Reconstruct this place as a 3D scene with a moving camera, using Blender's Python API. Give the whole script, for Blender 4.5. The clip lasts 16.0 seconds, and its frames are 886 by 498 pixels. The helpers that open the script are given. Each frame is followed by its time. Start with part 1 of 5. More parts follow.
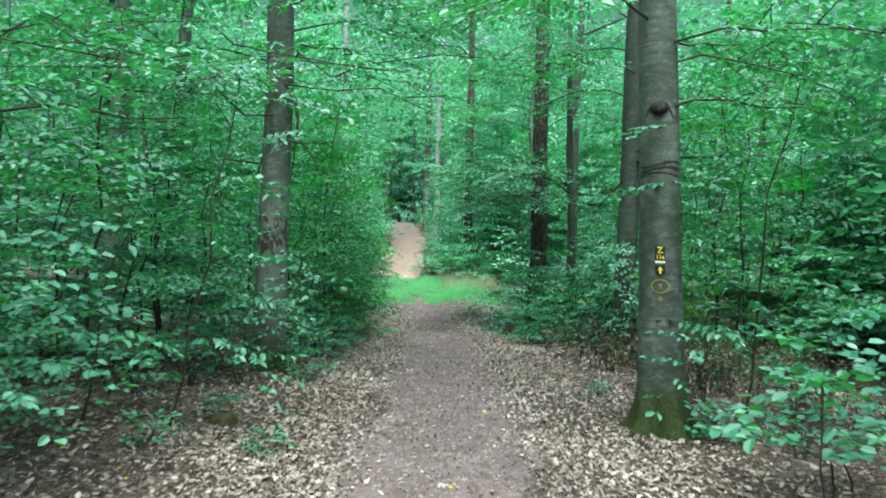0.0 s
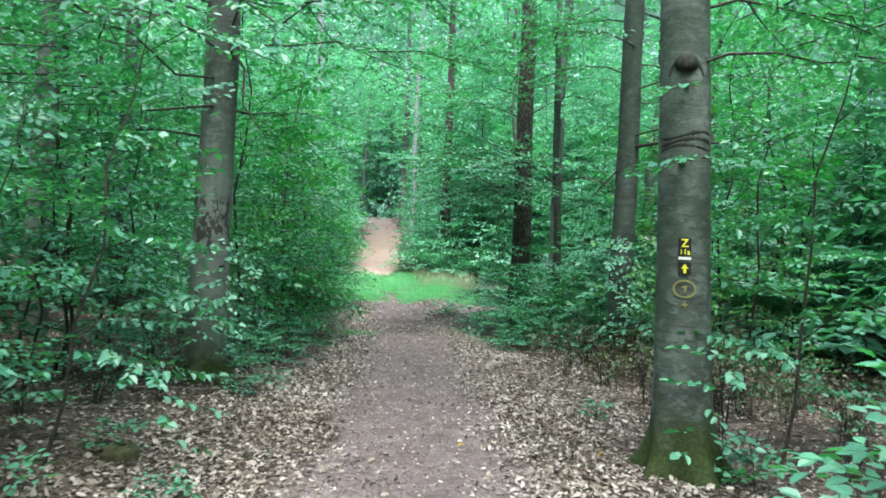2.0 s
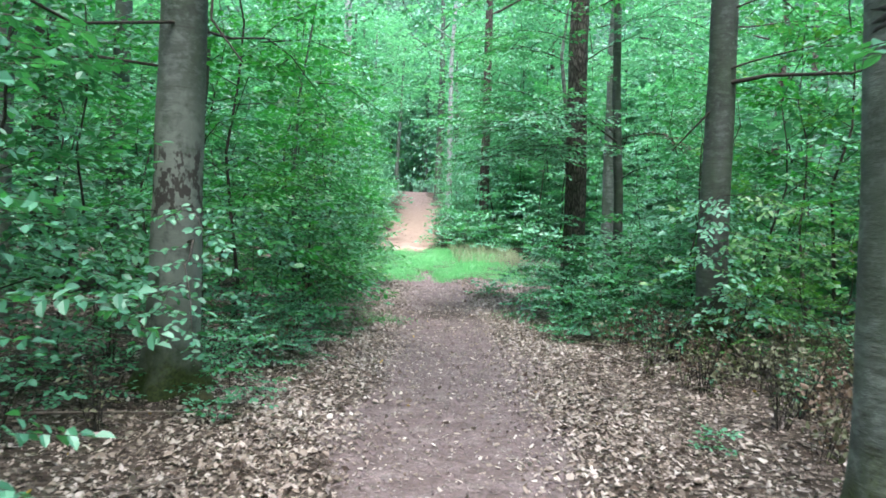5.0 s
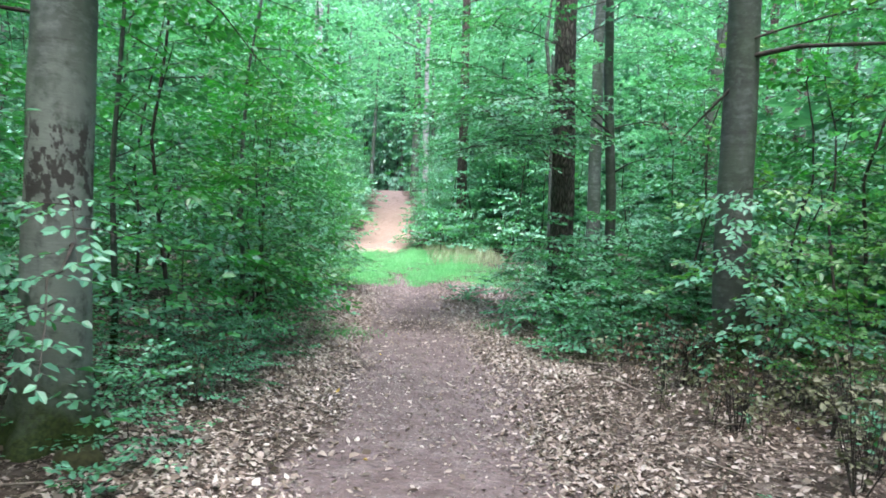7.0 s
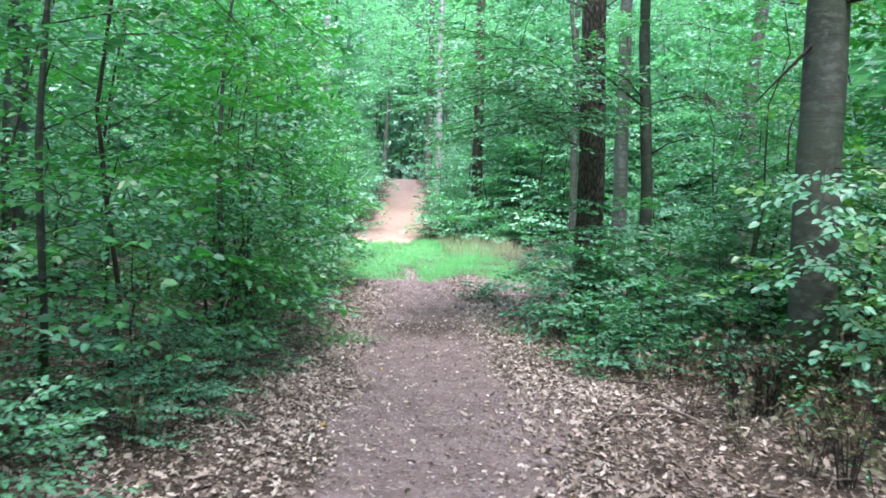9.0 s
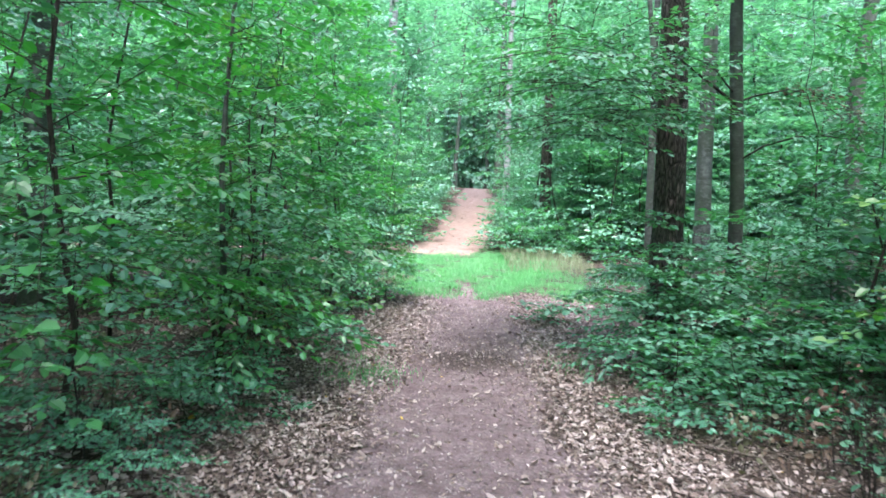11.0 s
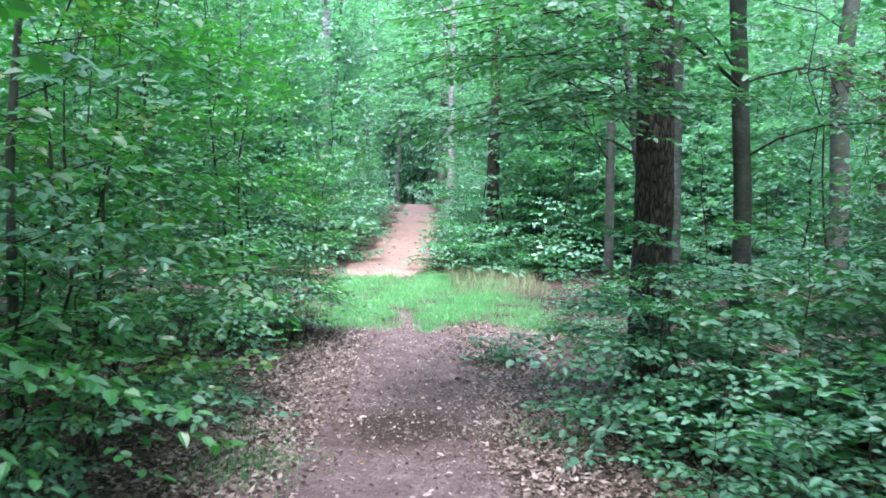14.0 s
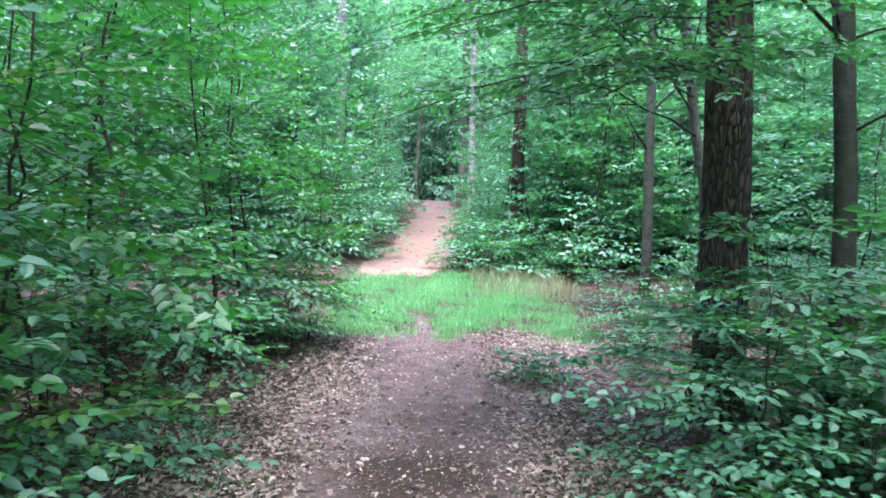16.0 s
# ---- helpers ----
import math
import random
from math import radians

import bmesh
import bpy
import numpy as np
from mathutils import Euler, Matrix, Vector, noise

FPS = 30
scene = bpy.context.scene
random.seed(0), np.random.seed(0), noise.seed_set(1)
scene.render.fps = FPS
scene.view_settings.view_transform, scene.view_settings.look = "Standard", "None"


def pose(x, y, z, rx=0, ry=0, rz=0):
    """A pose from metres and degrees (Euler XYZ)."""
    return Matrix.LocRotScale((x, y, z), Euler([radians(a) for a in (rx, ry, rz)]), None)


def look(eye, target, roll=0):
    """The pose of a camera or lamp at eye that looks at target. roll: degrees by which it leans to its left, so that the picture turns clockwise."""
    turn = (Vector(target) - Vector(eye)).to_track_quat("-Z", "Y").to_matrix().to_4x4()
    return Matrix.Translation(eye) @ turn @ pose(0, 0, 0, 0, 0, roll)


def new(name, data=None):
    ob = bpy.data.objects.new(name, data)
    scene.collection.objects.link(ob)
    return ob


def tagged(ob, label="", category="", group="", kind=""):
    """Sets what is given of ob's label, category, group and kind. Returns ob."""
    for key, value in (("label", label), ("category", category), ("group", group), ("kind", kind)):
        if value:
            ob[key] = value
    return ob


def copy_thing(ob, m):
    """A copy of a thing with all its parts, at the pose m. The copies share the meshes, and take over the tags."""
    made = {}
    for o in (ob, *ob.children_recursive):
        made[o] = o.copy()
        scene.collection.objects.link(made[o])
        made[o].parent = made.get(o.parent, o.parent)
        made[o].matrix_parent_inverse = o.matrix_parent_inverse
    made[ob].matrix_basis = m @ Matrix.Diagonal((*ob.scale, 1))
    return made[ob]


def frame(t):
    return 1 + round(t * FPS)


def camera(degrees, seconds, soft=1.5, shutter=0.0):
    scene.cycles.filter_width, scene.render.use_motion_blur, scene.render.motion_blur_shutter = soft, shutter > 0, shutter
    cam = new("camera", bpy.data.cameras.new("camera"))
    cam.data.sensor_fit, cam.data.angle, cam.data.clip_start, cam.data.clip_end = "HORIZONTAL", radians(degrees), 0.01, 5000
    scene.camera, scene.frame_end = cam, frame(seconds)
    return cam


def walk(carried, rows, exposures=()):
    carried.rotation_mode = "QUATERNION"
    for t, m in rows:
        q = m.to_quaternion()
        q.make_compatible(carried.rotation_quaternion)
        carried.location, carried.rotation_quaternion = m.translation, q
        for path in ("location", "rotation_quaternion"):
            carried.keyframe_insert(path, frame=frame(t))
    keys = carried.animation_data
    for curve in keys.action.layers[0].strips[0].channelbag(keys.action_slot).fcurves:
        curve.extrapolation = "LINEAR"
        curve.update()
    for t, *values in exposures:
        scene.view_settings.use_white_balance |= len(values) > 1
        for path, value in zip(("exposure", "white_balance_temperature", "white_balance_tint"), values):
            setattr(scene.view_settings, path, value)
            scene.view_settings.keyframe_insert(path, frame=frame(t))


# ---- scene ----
cam = camera(61.1, 16.0, soft=1.7, shutter=0.6)
METRES, EYE, TILT, LEAN, TURN = 11.4, 1.5, 0.0, 0.0, -5.3
EXPOSURES = [(0.0, 2.28, 6060, -8), (3.0, 2.54, 6150, 4), (5.5, 2.66, 6200, 10), (8.0, 2.76, 6180, 14), (11.0, 2.78, 6090, 20), (16.0, 2.62, 5990, 25)]
ROWS = [
    (0.0, 0.0, 0.0, 0.0, -0.02, 0.59, -2.19),
    (0.5, -0.0043, 0.0347, -0.0017, -0.79, 1.61, -2.25),
    (1.0, -0.0014, 0.0635, -0.0036, -0.98, 0.69, -2.22),
    (1.5, 0.0054, 0.0956, -0.0036, -0.52, -0.04, -2.6),
    (2.0, 0.0066, 0.1266, -0.0037, -1.73, 0.47, -3.08),
    (2.5, 0.0121, 0.1574, -0.0061, -1.32, 0.24, -2.98),
    (3.0, 0.0153, 0.1894, -0.0059, 1.33, -0.79, -3.01),
    (5.5, 0.005, 0.348, -0.0099, 1.05, -1.54, -2.24),
    (6.0, 0.0107, 0.3801, -0.0075, 0.45, -1.4, -2.9),
    (6.5, 0.0088, 0.4118, -0.0079, -0.49, -0.62, -2.68),
    (7.0, 0.0088, 0.4392, -0.0093, -0.65, -1.5, -2.27),
    (7.5, 0.013, 0.4712, -0.007, 0.08, -2.25, -2.74),
    (8.0, 0.0086, 0.4992, -0.0094, -0.05, -2.56, -2.41),
    (10.5, 0.0316, 0.6483, -0.0048, 4.07, -1.99, -2.24),
    (11.0, 0.0347, 0.6773, -0.0038, 6.15, -1.87, -2.77),
    (11.5, 0.03, 0.7111, -0.0026, 5.42, -0.75, -1.81),
    (12.0, 0.0309, 0.7388, -0.0032, 5.06, 0.13, -1.67),
    (12.5, 0.0333, 0.7731, -0.0029, 4.32, 0.17, -2.34),
    (13.0, 0.0298, 0.8039, -0.0014, 2.02, -0.22, -1.61),
    (13.5, 0.0293, 0.8353, -0.0031, 1.09, -0.48, -1.55),
    (14.0, 0.0291, 0.8687, -0.0016, 1.87, -0.41, -2.1),
    (14.5, 0.0238, 0.8991, -0.001, 1.17, -0.33, -1.83),
    (15.0, 0.0229, 0.9273, -0.0026, 1.46, -0.38, -1.62),
    (15.5, 0.0245, 0.9607, -0.0015, 3.16, -0.48, -2.56),
    (16.0, 0.0216, 0.9914, -0.003, 3.34, -0.65, -2.52),
]
walk(cam, [(t, pose(0, 0, EYE, TILT, LEAN, TURN) @ pose(METRES * x, METRES * y, METRES * z, 90 + pitch, roll, yaw)) for t, x, y, z, yaw, pitch, roll in ROWS], EXPOSURES)
# ---- light ----
SUN_ELEV, SUN_ROT = 70, 188
world = bpy.data.worlds.new("sky")
scene.world = world
world.use_nodes = True
wn = world.node_tree
sky = wn.nodes.new("ShaderNodeTexSky")
sky.sky_type, sky.sun_disc = "NISHITA", False
sky.sun_elevation, sky.sun_rotation = radians(SUN_ELEV), radians(SUN_ROT)
sky.dust_density, sky.air_density = 3.0, 1.0
wn.links.new(sky.outputs[0], wn.nodes["Background"].inputs[0])
wn.nodes["Background"].inputs[1].default_value = 0.15
sun_data = bpy.data.lights.new("sun", "SUN")
sun_data.energy, sun_data.angle, sun_data.color = 2.4, radians(40), (1, 0.98, 0.95)
sun = new("sun", sun_data)
a, e = radians(SUN_ROT), radians(SUN_ELEV)
sun.matrix_world = look((0, 0, 30), (-30 * math.sin(a) * math.cos(e), -30 * math.cos(a) * math.cos(e), 30 - 30 * math.sin(e)))

# ---- materials ----


class Mat:
    """A node material with short ways to add nodes."""

    def __init__(self, name):
        self.m = bpy.data.materials.new(name)
        self.m.use_nodes = True
        self.t = self.m.node_tree
        self.b = self.t.nodes["Principled BSDF"]
        self.out = self.t.nodes["Material Output"]

    def node(self, kind, **sets):
        n = self.t.nodes.new("ShaderNode" + kind)
        for k, v in sets.items():
            n.inputs[k.replace("_", " ")].default_value = v
        return n

    def link(self, a, b):
        self.t.links.new(a, b)

    def coords(self, scale=(1, 1, 1), kind="Object"):
        n = self.node("Mapping", Scale=scale)
        if kind == "World":
            self.link(self.node("NewGeometry").outputs["Position"], n.inputs[0])
        else:
            self.link(self.node("TexCoord").outputs[kind], n.inputs[0])
        return n.outputs[0]

    def noise(self, scale, vec, detail=4, rough=0.55):
        n = self.node("TexNoise", Scale=scale, Detail=detail, Roughness=rough)
        self.link(vec, n.inputs["Vector"])
        return n.outputs["Fac"]

    def ramp(self, fac, stops):
        n = self.node("ValToRGB")
        el = n.color_ramp.elements
        while len(el) < len(stops):
            el.new(0.5)
        for s, (p, c) in zip(el, stops):
            s.position, s.color = p, (*c, 1) if len(c) == 3 else c
        self.link(fac, n.inputs[0])
        return n.outputs[0]

    def grey(self, fac, lo, hi):
        return self.ramp(fac, [(lo, (0, 0, 0)), (hi, (1, 1, 1))])

    def mix(self, fac, a, b, blend="MIX"):
        n = self.node("Mix")
        n.data_type, n.blend_type = "RGBA", blend
        for s, v in ((0, fac), (6, a), (7, b)):
            if isinstance(v, (int, float)):
                n.inputs[s].default_value = v
            elif isinstance(v, tuple):
                n.inputs[s].default_value = (*v, 1)
            else:
                self.link(v, n.inputs[s])
        return n.outputs[2]

    def mul(self, a, b, op="MULTIPLY"):
        n = self.node("Math")
        n.operation = op
        for s, v in ((0, a), (1, b)):
            if isinstance(v, (int, float)):
                n.inputs[s].default_value = v
            else:
                self.link(v, n.inputs[s])
        return n.outputs[0]

    def bump(self, h, strength=0.5, dist=0.02):
        n = self.node("Bump", Strength=strength, Distance=dist)
        self.link(h, n.inputs["Height"])
        self.link(n.outputs[0], self.b.inputs["Normal"])

    def done(self, colour, rough=0.8, spec=0.3):
        if isinstance(colour, tuple):
            self.b.inputs["Base Color"].default_value = (*colour, 1)
        else:
            self.link(colour, self.b.inputs["Base Color"])
        self.b.inputs["Roughness"].default_value = rough
        self.b.inputs["Specular IOR Level"].default_value = spec
        return self.m


def leaf_material(name, stops, glow, rough=0.42, through_share=0.4, gloss=0.85):
    """Thin leaves: gloss and colour above, light shining through."""
    k = Mat(name)
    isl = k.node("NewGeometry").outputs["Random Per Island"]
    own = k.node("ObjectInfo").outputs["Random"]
    # leaf and plant tone vary; wide patches also put masses of shade into the colour
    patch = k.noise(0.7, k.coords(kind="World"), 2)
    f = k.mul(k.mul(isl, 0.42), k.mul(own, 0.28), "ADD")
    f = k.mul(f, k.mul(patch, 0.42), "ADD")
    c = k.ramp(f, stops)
    bs = k.done(c, rough, gloss)
    tr = k.node("BsdfTranslucent")
    k.link(k.mix(1.0, c, glow, "MULTIPLY"), tr.inputs[0])
    ms = k.node("MixShader")
    ms.inputs[0].default_value = through_share
    k.link(k.b.outputs[0], ms.inputs[1])
    k.link(tr.outputs[0], ms.inputs[2])
    k.link(ms.outputs[0], k.out.inputs[0])
    return bs


GREEN = [(0.1, (0.026, 0.088, 0.055)), (0.35, (0.045, 0.150, 0.095)), (0.6, (0.068, 0.205, 0.130)), (0.9, (0.115, 0.275, 0.175))]
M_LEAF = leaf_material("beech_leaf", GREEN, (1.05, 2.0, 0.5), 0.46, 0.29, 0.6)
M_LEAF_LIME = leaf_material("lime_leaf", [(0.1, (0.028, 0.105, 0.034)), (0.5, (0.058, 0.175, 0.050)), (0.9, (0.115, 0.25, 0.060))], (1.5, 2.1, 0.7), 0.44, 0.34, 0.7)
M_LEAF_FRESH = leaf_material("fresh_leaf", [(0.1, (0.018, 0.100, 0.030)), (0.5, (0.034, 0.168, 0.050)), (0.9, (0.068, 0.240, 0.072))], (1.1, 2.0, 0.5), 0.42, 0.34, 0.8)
# paler, bluer copy of the beech leaf: distance haze and open light in the colour
M_LEAF_FAR_HAZY = leaf_material("far_leaf_hazy", [(0.1, (0.040, 0.122, 0.088)), (0.5, (0.080, 0.215, 0.155)), (0.9, (0.155, 0.32, 0.235))], (1.3, 1.9, 0.9), 0.48, 0.34, 0.6)
M_GRASS = leaf_material("grass_blade", [(0.0, (0.05, 0.23, 0.085)), (0.6, (0.10, 0.34, 0.14)), (1.0, (0.19, 0.42, 0.21))], (1.4, 1.8, 0.8), 0.5)
M_STRAW = leaf_material("dry_grass", [(0.0, (0.13, 0.19, 0.09)), (1.0, (0.30, 0.34, 0.20))], (1.2, 1.2, 0.9), 0.7, 0.25)
M_LITTER = leaf_material("dead_leaf", [(0.1, (0.034, 0.023, 0.017)), (0.3, (0.105, 0.075, 0.058)), (0.5, (0.215, 0.166, 0.138)), (0.75, (0.42, 0.36, 0.325)), (0.93, (0.66, 0.61, 0.575))], (1, 1, 1), 0.55, 0.12, 0.5)
M_CRUMB = leaf_material("leaf_crumb", [(0.1, (0.040, 0.028, 0.027)), (0.45, (0.12, 0.092, 0.090)), (0.7, (0.22, 0.185, 0.18)), (0.95, (0.40, 0.36, 0.35))], (1, 1, 1), 0.7, 0.1, 0.3)
M_YELLOW_LEAF = leaf_material("yellowed_leaf", [(0.0, (0.30, 0.20, 0.03)), (1.0, (0.50, 0.34, 0.08))], (1, 1, 1), 0.6, 0.2, 0.4)
M_WEED = leaf_material("weed_leaf", [(0.0, (0.05, 0.055, 0.028)), (1.0, (0.15, 0.15, 0.08))], (1.2, 1.3, 0.8), 0.65, 0.25)
M_BROWN_LEAF = leaf_material("withered_leaf", [(0.0, (0.07, 0.042, 0.026)), (1.0, (0.17, 0.11, 0.07))], (1, 1, 1), 0.7, 0.25)


def make_beech_bark(name, moss=0.0, scars=False, dark=1.0):
    k = Mat(name)
    v = k.coords()
    wide = k.noise(2.2, v, 5)
    fine = k.noise(28, k.coords((1, 1, 2.6)), 5, 0.65)
    ring = k.noise(9, k.coords((0.35, 0.35, 4.5)), 4, 0.6)
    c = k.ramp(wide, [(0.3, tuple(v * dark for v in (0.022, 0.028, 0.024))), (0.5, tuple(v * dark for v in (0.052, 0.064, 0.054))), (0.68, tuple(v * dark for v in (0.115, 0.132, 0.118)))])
    c = k.mix(k.mul(k.grey(ring, 0.53, 0.64), 0.75), c, (0.020, 0.020, 0.018))
    lich = k.noise(8, k.coords((1, 1, 1.7)), 6, 0.72)
    c = k.mix(k.mul(k.grey(lich, 0.50, 0.62), 0.7), c, tuple(v * dark for v in (0.185, 0.215, 0.195)))
    c = k.mix(k.grey(fine, 0.3, 0.75), c, k.mix(0.5, c, tuple(v * dark for v in (0.128, 0.142, 0.128))))
    alg = k.noise(3.1, k.coords((1, 1, 0.35)), 4)
    c = k.mix(k.mul(k.grey(alg, 0.42, 0.7), 0.7), c, (0.045, 0.067, 0.038))
    if scars:
        sep = k.node("SeparateXYZ")
        k.link(v, sep.inputs[0])
        low = k.node("MapRange", From_Min=2.5, From_Max=1.9)
        k.link(sep.outputs[2], low.inputs["Value"])
        pale = k.grey(k.noise(7, k.coords((1, 1, 0.8)), 5, 0.7), 0.36, 0.5)
        c = k.mix(k.mul(low.outputs[0], k.mul(pale, 0.75)), c, (0.135, 0.152, 0.135))
        cr = k.grey(k.noise(13, k.coords((1, 1, 0.55)), 3, 0.7), 0.50, 0.53)
        zone = k.node("MapRange", From_Min=1.25, From_Max=1.4)
        k.link(sep.outputs[2], zone.inputs["Value"])
        zone2 = k.node("MapRange", From_Min=2.0, From_Max=1.85)
        k.link(sep.outputs[2], zone2.inputs["Value"])
        c = k.mix(k.mul(k.mul(zone.outputs[0], zone2.outputs[0]), cr), c, (0.03, 0.028, 0.025))
    if moss:
        sep = k.node("SeparateXYZ")
        k.link(v, sep.inputs[0])
        edge = k.mul(sep.outputs[2], k.mul(k.noise(6, v, 4), 0.7), "SUBTRACT")
        mr = k.node("MapRange", From_Min=moss, From_Max=moss - 0.35)
        k.link(edge, mr.inputs["Value"])
        mc = k.ramp(k.noise(45, v, 4), [(0.3, (0.010, 0.016, 0.004)), (0.7, (0.045, 0.062, 0.014))])
        c = k.mix(mr.outputs[0], c, mc)
    k.bump(k.mul(k.mul(ring, 0.5), k.mul(fine, 0.7), "ADD"), 0.55, 0.012)
    return k.done(c, 0.78, 0.25)


def make_pine_bark(name, dark=(0.024, 0.021, 0.018), mid=(0.068, 0.059, 0.051), light=(0.135, 0.12, 0.107)):
    k = Mat(name)
    vor = k.node("TexVoronoi", Scale=24)
    vor.feature = "DISTANCE_TO_EDGE"
    warp = k.mix(0.10, k.coords((1, 1, 0.27)), k.node("TexNoise", Scale=9).outputs["Color"])
    k.link(warp, vor.inputs["Vector"])
    f = k.noise(40, k.coords((1, 1, 0.5)), 5, 0.7)
    plate = k.grey(vor.outputs["Distance"], 0.0, 0.22)
    c = k.mix(plate, dark, k.ramp(f, [(0.3, mid), (0.75, light)]))
    c = k.mix(k.mul(k.grey(k.noise(1.6, k.coords(), 4), 0.5, 0.75), 0.4), c, (0.075, 0.085, 0.068))
    k.bump(k.mul(plate, k.mul(f, 0.4), "ADD"), 0.9, 0.02)
    return k.done(c, 0.92, 0.15)


def make_birch_bark(name):
    k = Mat(name)
    n = k.noise(7, k.coords((0.6, 0.6, 3.0)), 4, 0.7)
    c = k.ramp(n, [(0.36, (0.05, 0.045, 0.04)), (0.46, (0.22, 0.23, 0.23)), (0.8, (0.34, 0.36, 0.36))])
    return k.done(c, 0.6, 0.3)


def make_twig(name, a=(0.018, 0.015, 0.013), b=(0.058, 0.050, 0.042)):
    k = Mat(name)
    c = k.ramp(k.noise(30, k.coords(), 4), [(0.3, a), (0.75, b)])
    return k.done(c, 0.85, 0.2)


M_BEECH = make_beech_bark("beech_bark", dark=0.85)
M_BEECH_MOSS = make_beech_bark("beech_bark_mossy", moss=0.22, dark=0.9)
M_BEECH_SCAR = make_beech_bark("beech_bark_scarred", moss=0.1, scars=True, dark=0.72)
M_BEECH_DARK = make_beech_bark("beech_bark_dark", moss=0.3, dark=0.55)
M_PINE = make_pine_bark("pine_bark")
M_BROWN_BARK = make_pine_bark("brown_bark", (0.03, 0.025, 0.021), (0.075, 0.062, 0.053), (0.13, 0.11, 0.097))
M_BIRCH = make_birch_bark("birch_bark")
M_TWIG = make_twig("twig_bark")
M_STICK = make_twig("dead_wood", (0.06, 0.048, 0.039), (0.20, 0.165, 0.14))
M_MOSS = make_twig("moss", (0.02, 0.019, 0.010), (0.06, 0.058, 0.024))
M_KNOT = make_twig("bark_knot", (0.014, 0.014, 0.013), (0.045, 0.047, 0.042))


def make_paint(name, colour, wear=(0.12, 0.115, 0.105)):
    k = Mat(name)
    n = k.grey(k.noise(70, k.coords(), 5, 0.7), 0.60, 0.72)
    return k.done(k.mix(k.mul(n, 0.75), colour, wear), 0.55, 0.4)


M_BLACK = make_paint("black_paint", (0.008, 0.009, 0.009))
M_YELLOW = make_paint("yellow_paint", (0.72, 0.66, 0.035), (0.45, 0.42, 0.06))
M_WHITE = make_paint("white_paint", (0.72, 0.73, 0.72))
M_OLD_YELLOW = make_paint("worn_yellow_paint", (0.22, 0.205, 0.06))


def make_ground():
    k = Mat("forest_floor")
    v = k.coords(kind="World")
    path = k.node("Attribute")
    path.attribute_name = "path"
    sand_lit = k.node("Attribute")
    sand_lit.attribute_name = "sand_lit"
    vor = k.node("TexVoronoi", Scale=24)
    warp = k.mix(0.04, v, k.node("TexNoise", Scale=14).outputs["Color"])
    k.link(warp, vor.inputs["Vector"])
    sep = k.node("SeparateColor")
    k.link(vor.outputs["Color"], sep.inputs[0])
    leaf = k.ramp(sep.outputs[0], [(0.0, (0.016, 0.011, 0.009)), (0.35, (0.040, 0.028, 0.022)), (0.7, (0.080, 0.060, 0.050)), (1.0, (0.16, 0.13, 0.115))])
    humus = k.ramp(k.noise(9, v, 6, 0.65), [(0.3, (0.018, 0.013, 0.010)), (0.7, (0.060, 0.043, 0.033))])
    floor_c = k.mix(k.grey(k.noise(3.2, v, 4), 0.35, 0.6), humus, leaf)
    soil = k.ramp(k.noise(3.6, v, 7, 0.72), [(0.3, (0.072, 0.052, 0.053)), (0.5, (0.142, 0.105, 0.107)), (0.7, (0.24, 0.192, 0.195))])
    grit = k.noise(42, v, 6, 0.8)
    soil = k.mix(k.mul(k.grey(grit, 0.5, 0.72), 0.55), soil, (0.27, 0.235, 0.22))
    soil = k.mix(k.mul(k.grey(grit, 0.48, 0.3), 0.5), soil, (0.06, 0.043, 0.035))
    damp = k.node("Attribute")
    damp.attribute_name = "damp"
    soil = k.mix(k.mul(damp.outputs["Fac"], k.mul(k.grey(k.noise(3.5, v, 4), 0.1, 0.5), 0.85)), soil, (0.04, 0.029, 0.024))
    # rise soil: warm sandy colour, part of its paleness standing for daylight
    sandy_lit = k.ramp(k.noise(5, v, 5, 0.65), [(0.3, (0.15, 0.102, 0.08)), (0.7, (0.25, 0.186, 0.155))])
    soil = k.mix(sand_lit.outputs["Fac"], soil, sandy_lit)
    rag = k.mul(path.outputs["Fac"], k.mul(k.mul(k.noise(7, v, 5, 0.7), 0.5, "SUBTRACT"), 0.9), "ADD")
    c = k.mix(k.grey(rag, 0.35, 0.65), floor_c, soil)
    h = k.mul(k.mul(vor.outputs["Distance"], 0.8), k.mul(grit, 0.35), "ADD")
    k.bump(h, 0.8, 0.03)
    return k.done(c, 0.93, 0.15)


M_GROUND = make_ground()


def make_backdrop():
    k = Mat("distant_woods")
    c = k.ramp(k.noise(0.9, k.coords((1, 1, 0.6), "World"), 8, 0.75), [(0.3, (0.025, 0.062, 0.04)), (0.55, (0.06, 0.125, 0.082)), (0.75, (0.14, 0.23, 0.165))])
    return k.done(c, 1.0, 0.0)


M_BACKDROP = make_backdrop()

# ---- geometry helpers ----
rng = np.random.default_rng(11)


def mesh_np(name, verts, quads, mat, smooth=False):
    """A mesh of quads from arrays."""
    me = bpy.data.meshes.new(name)
    verts, quads = np.asarray(verts, np.float32), np.asarray(quads, np.int32)
    me.vertices.add(len(verts))
    me.vertices.foreach_set("co", verts.ravel())
    me.loops.add(quads.size)
    me.loops.foreach_set("vertex_index", quads.ravel())
    me.polygons.add(len(quads))
    me.polygons.foreach_set("loop_start", np.arange(0, quads.size, 4, dtype=np.int32))
    me.polygons.foreach_set("use_smooth", np.full(len(quads), smooth))
    me.update(calc_edges=True)
    me.materials.append(mat)
    return me


def part(name, me, parent, label=""):
    ob = new(name, me)
    ob.parent = parent
    return tagged(ob, label)


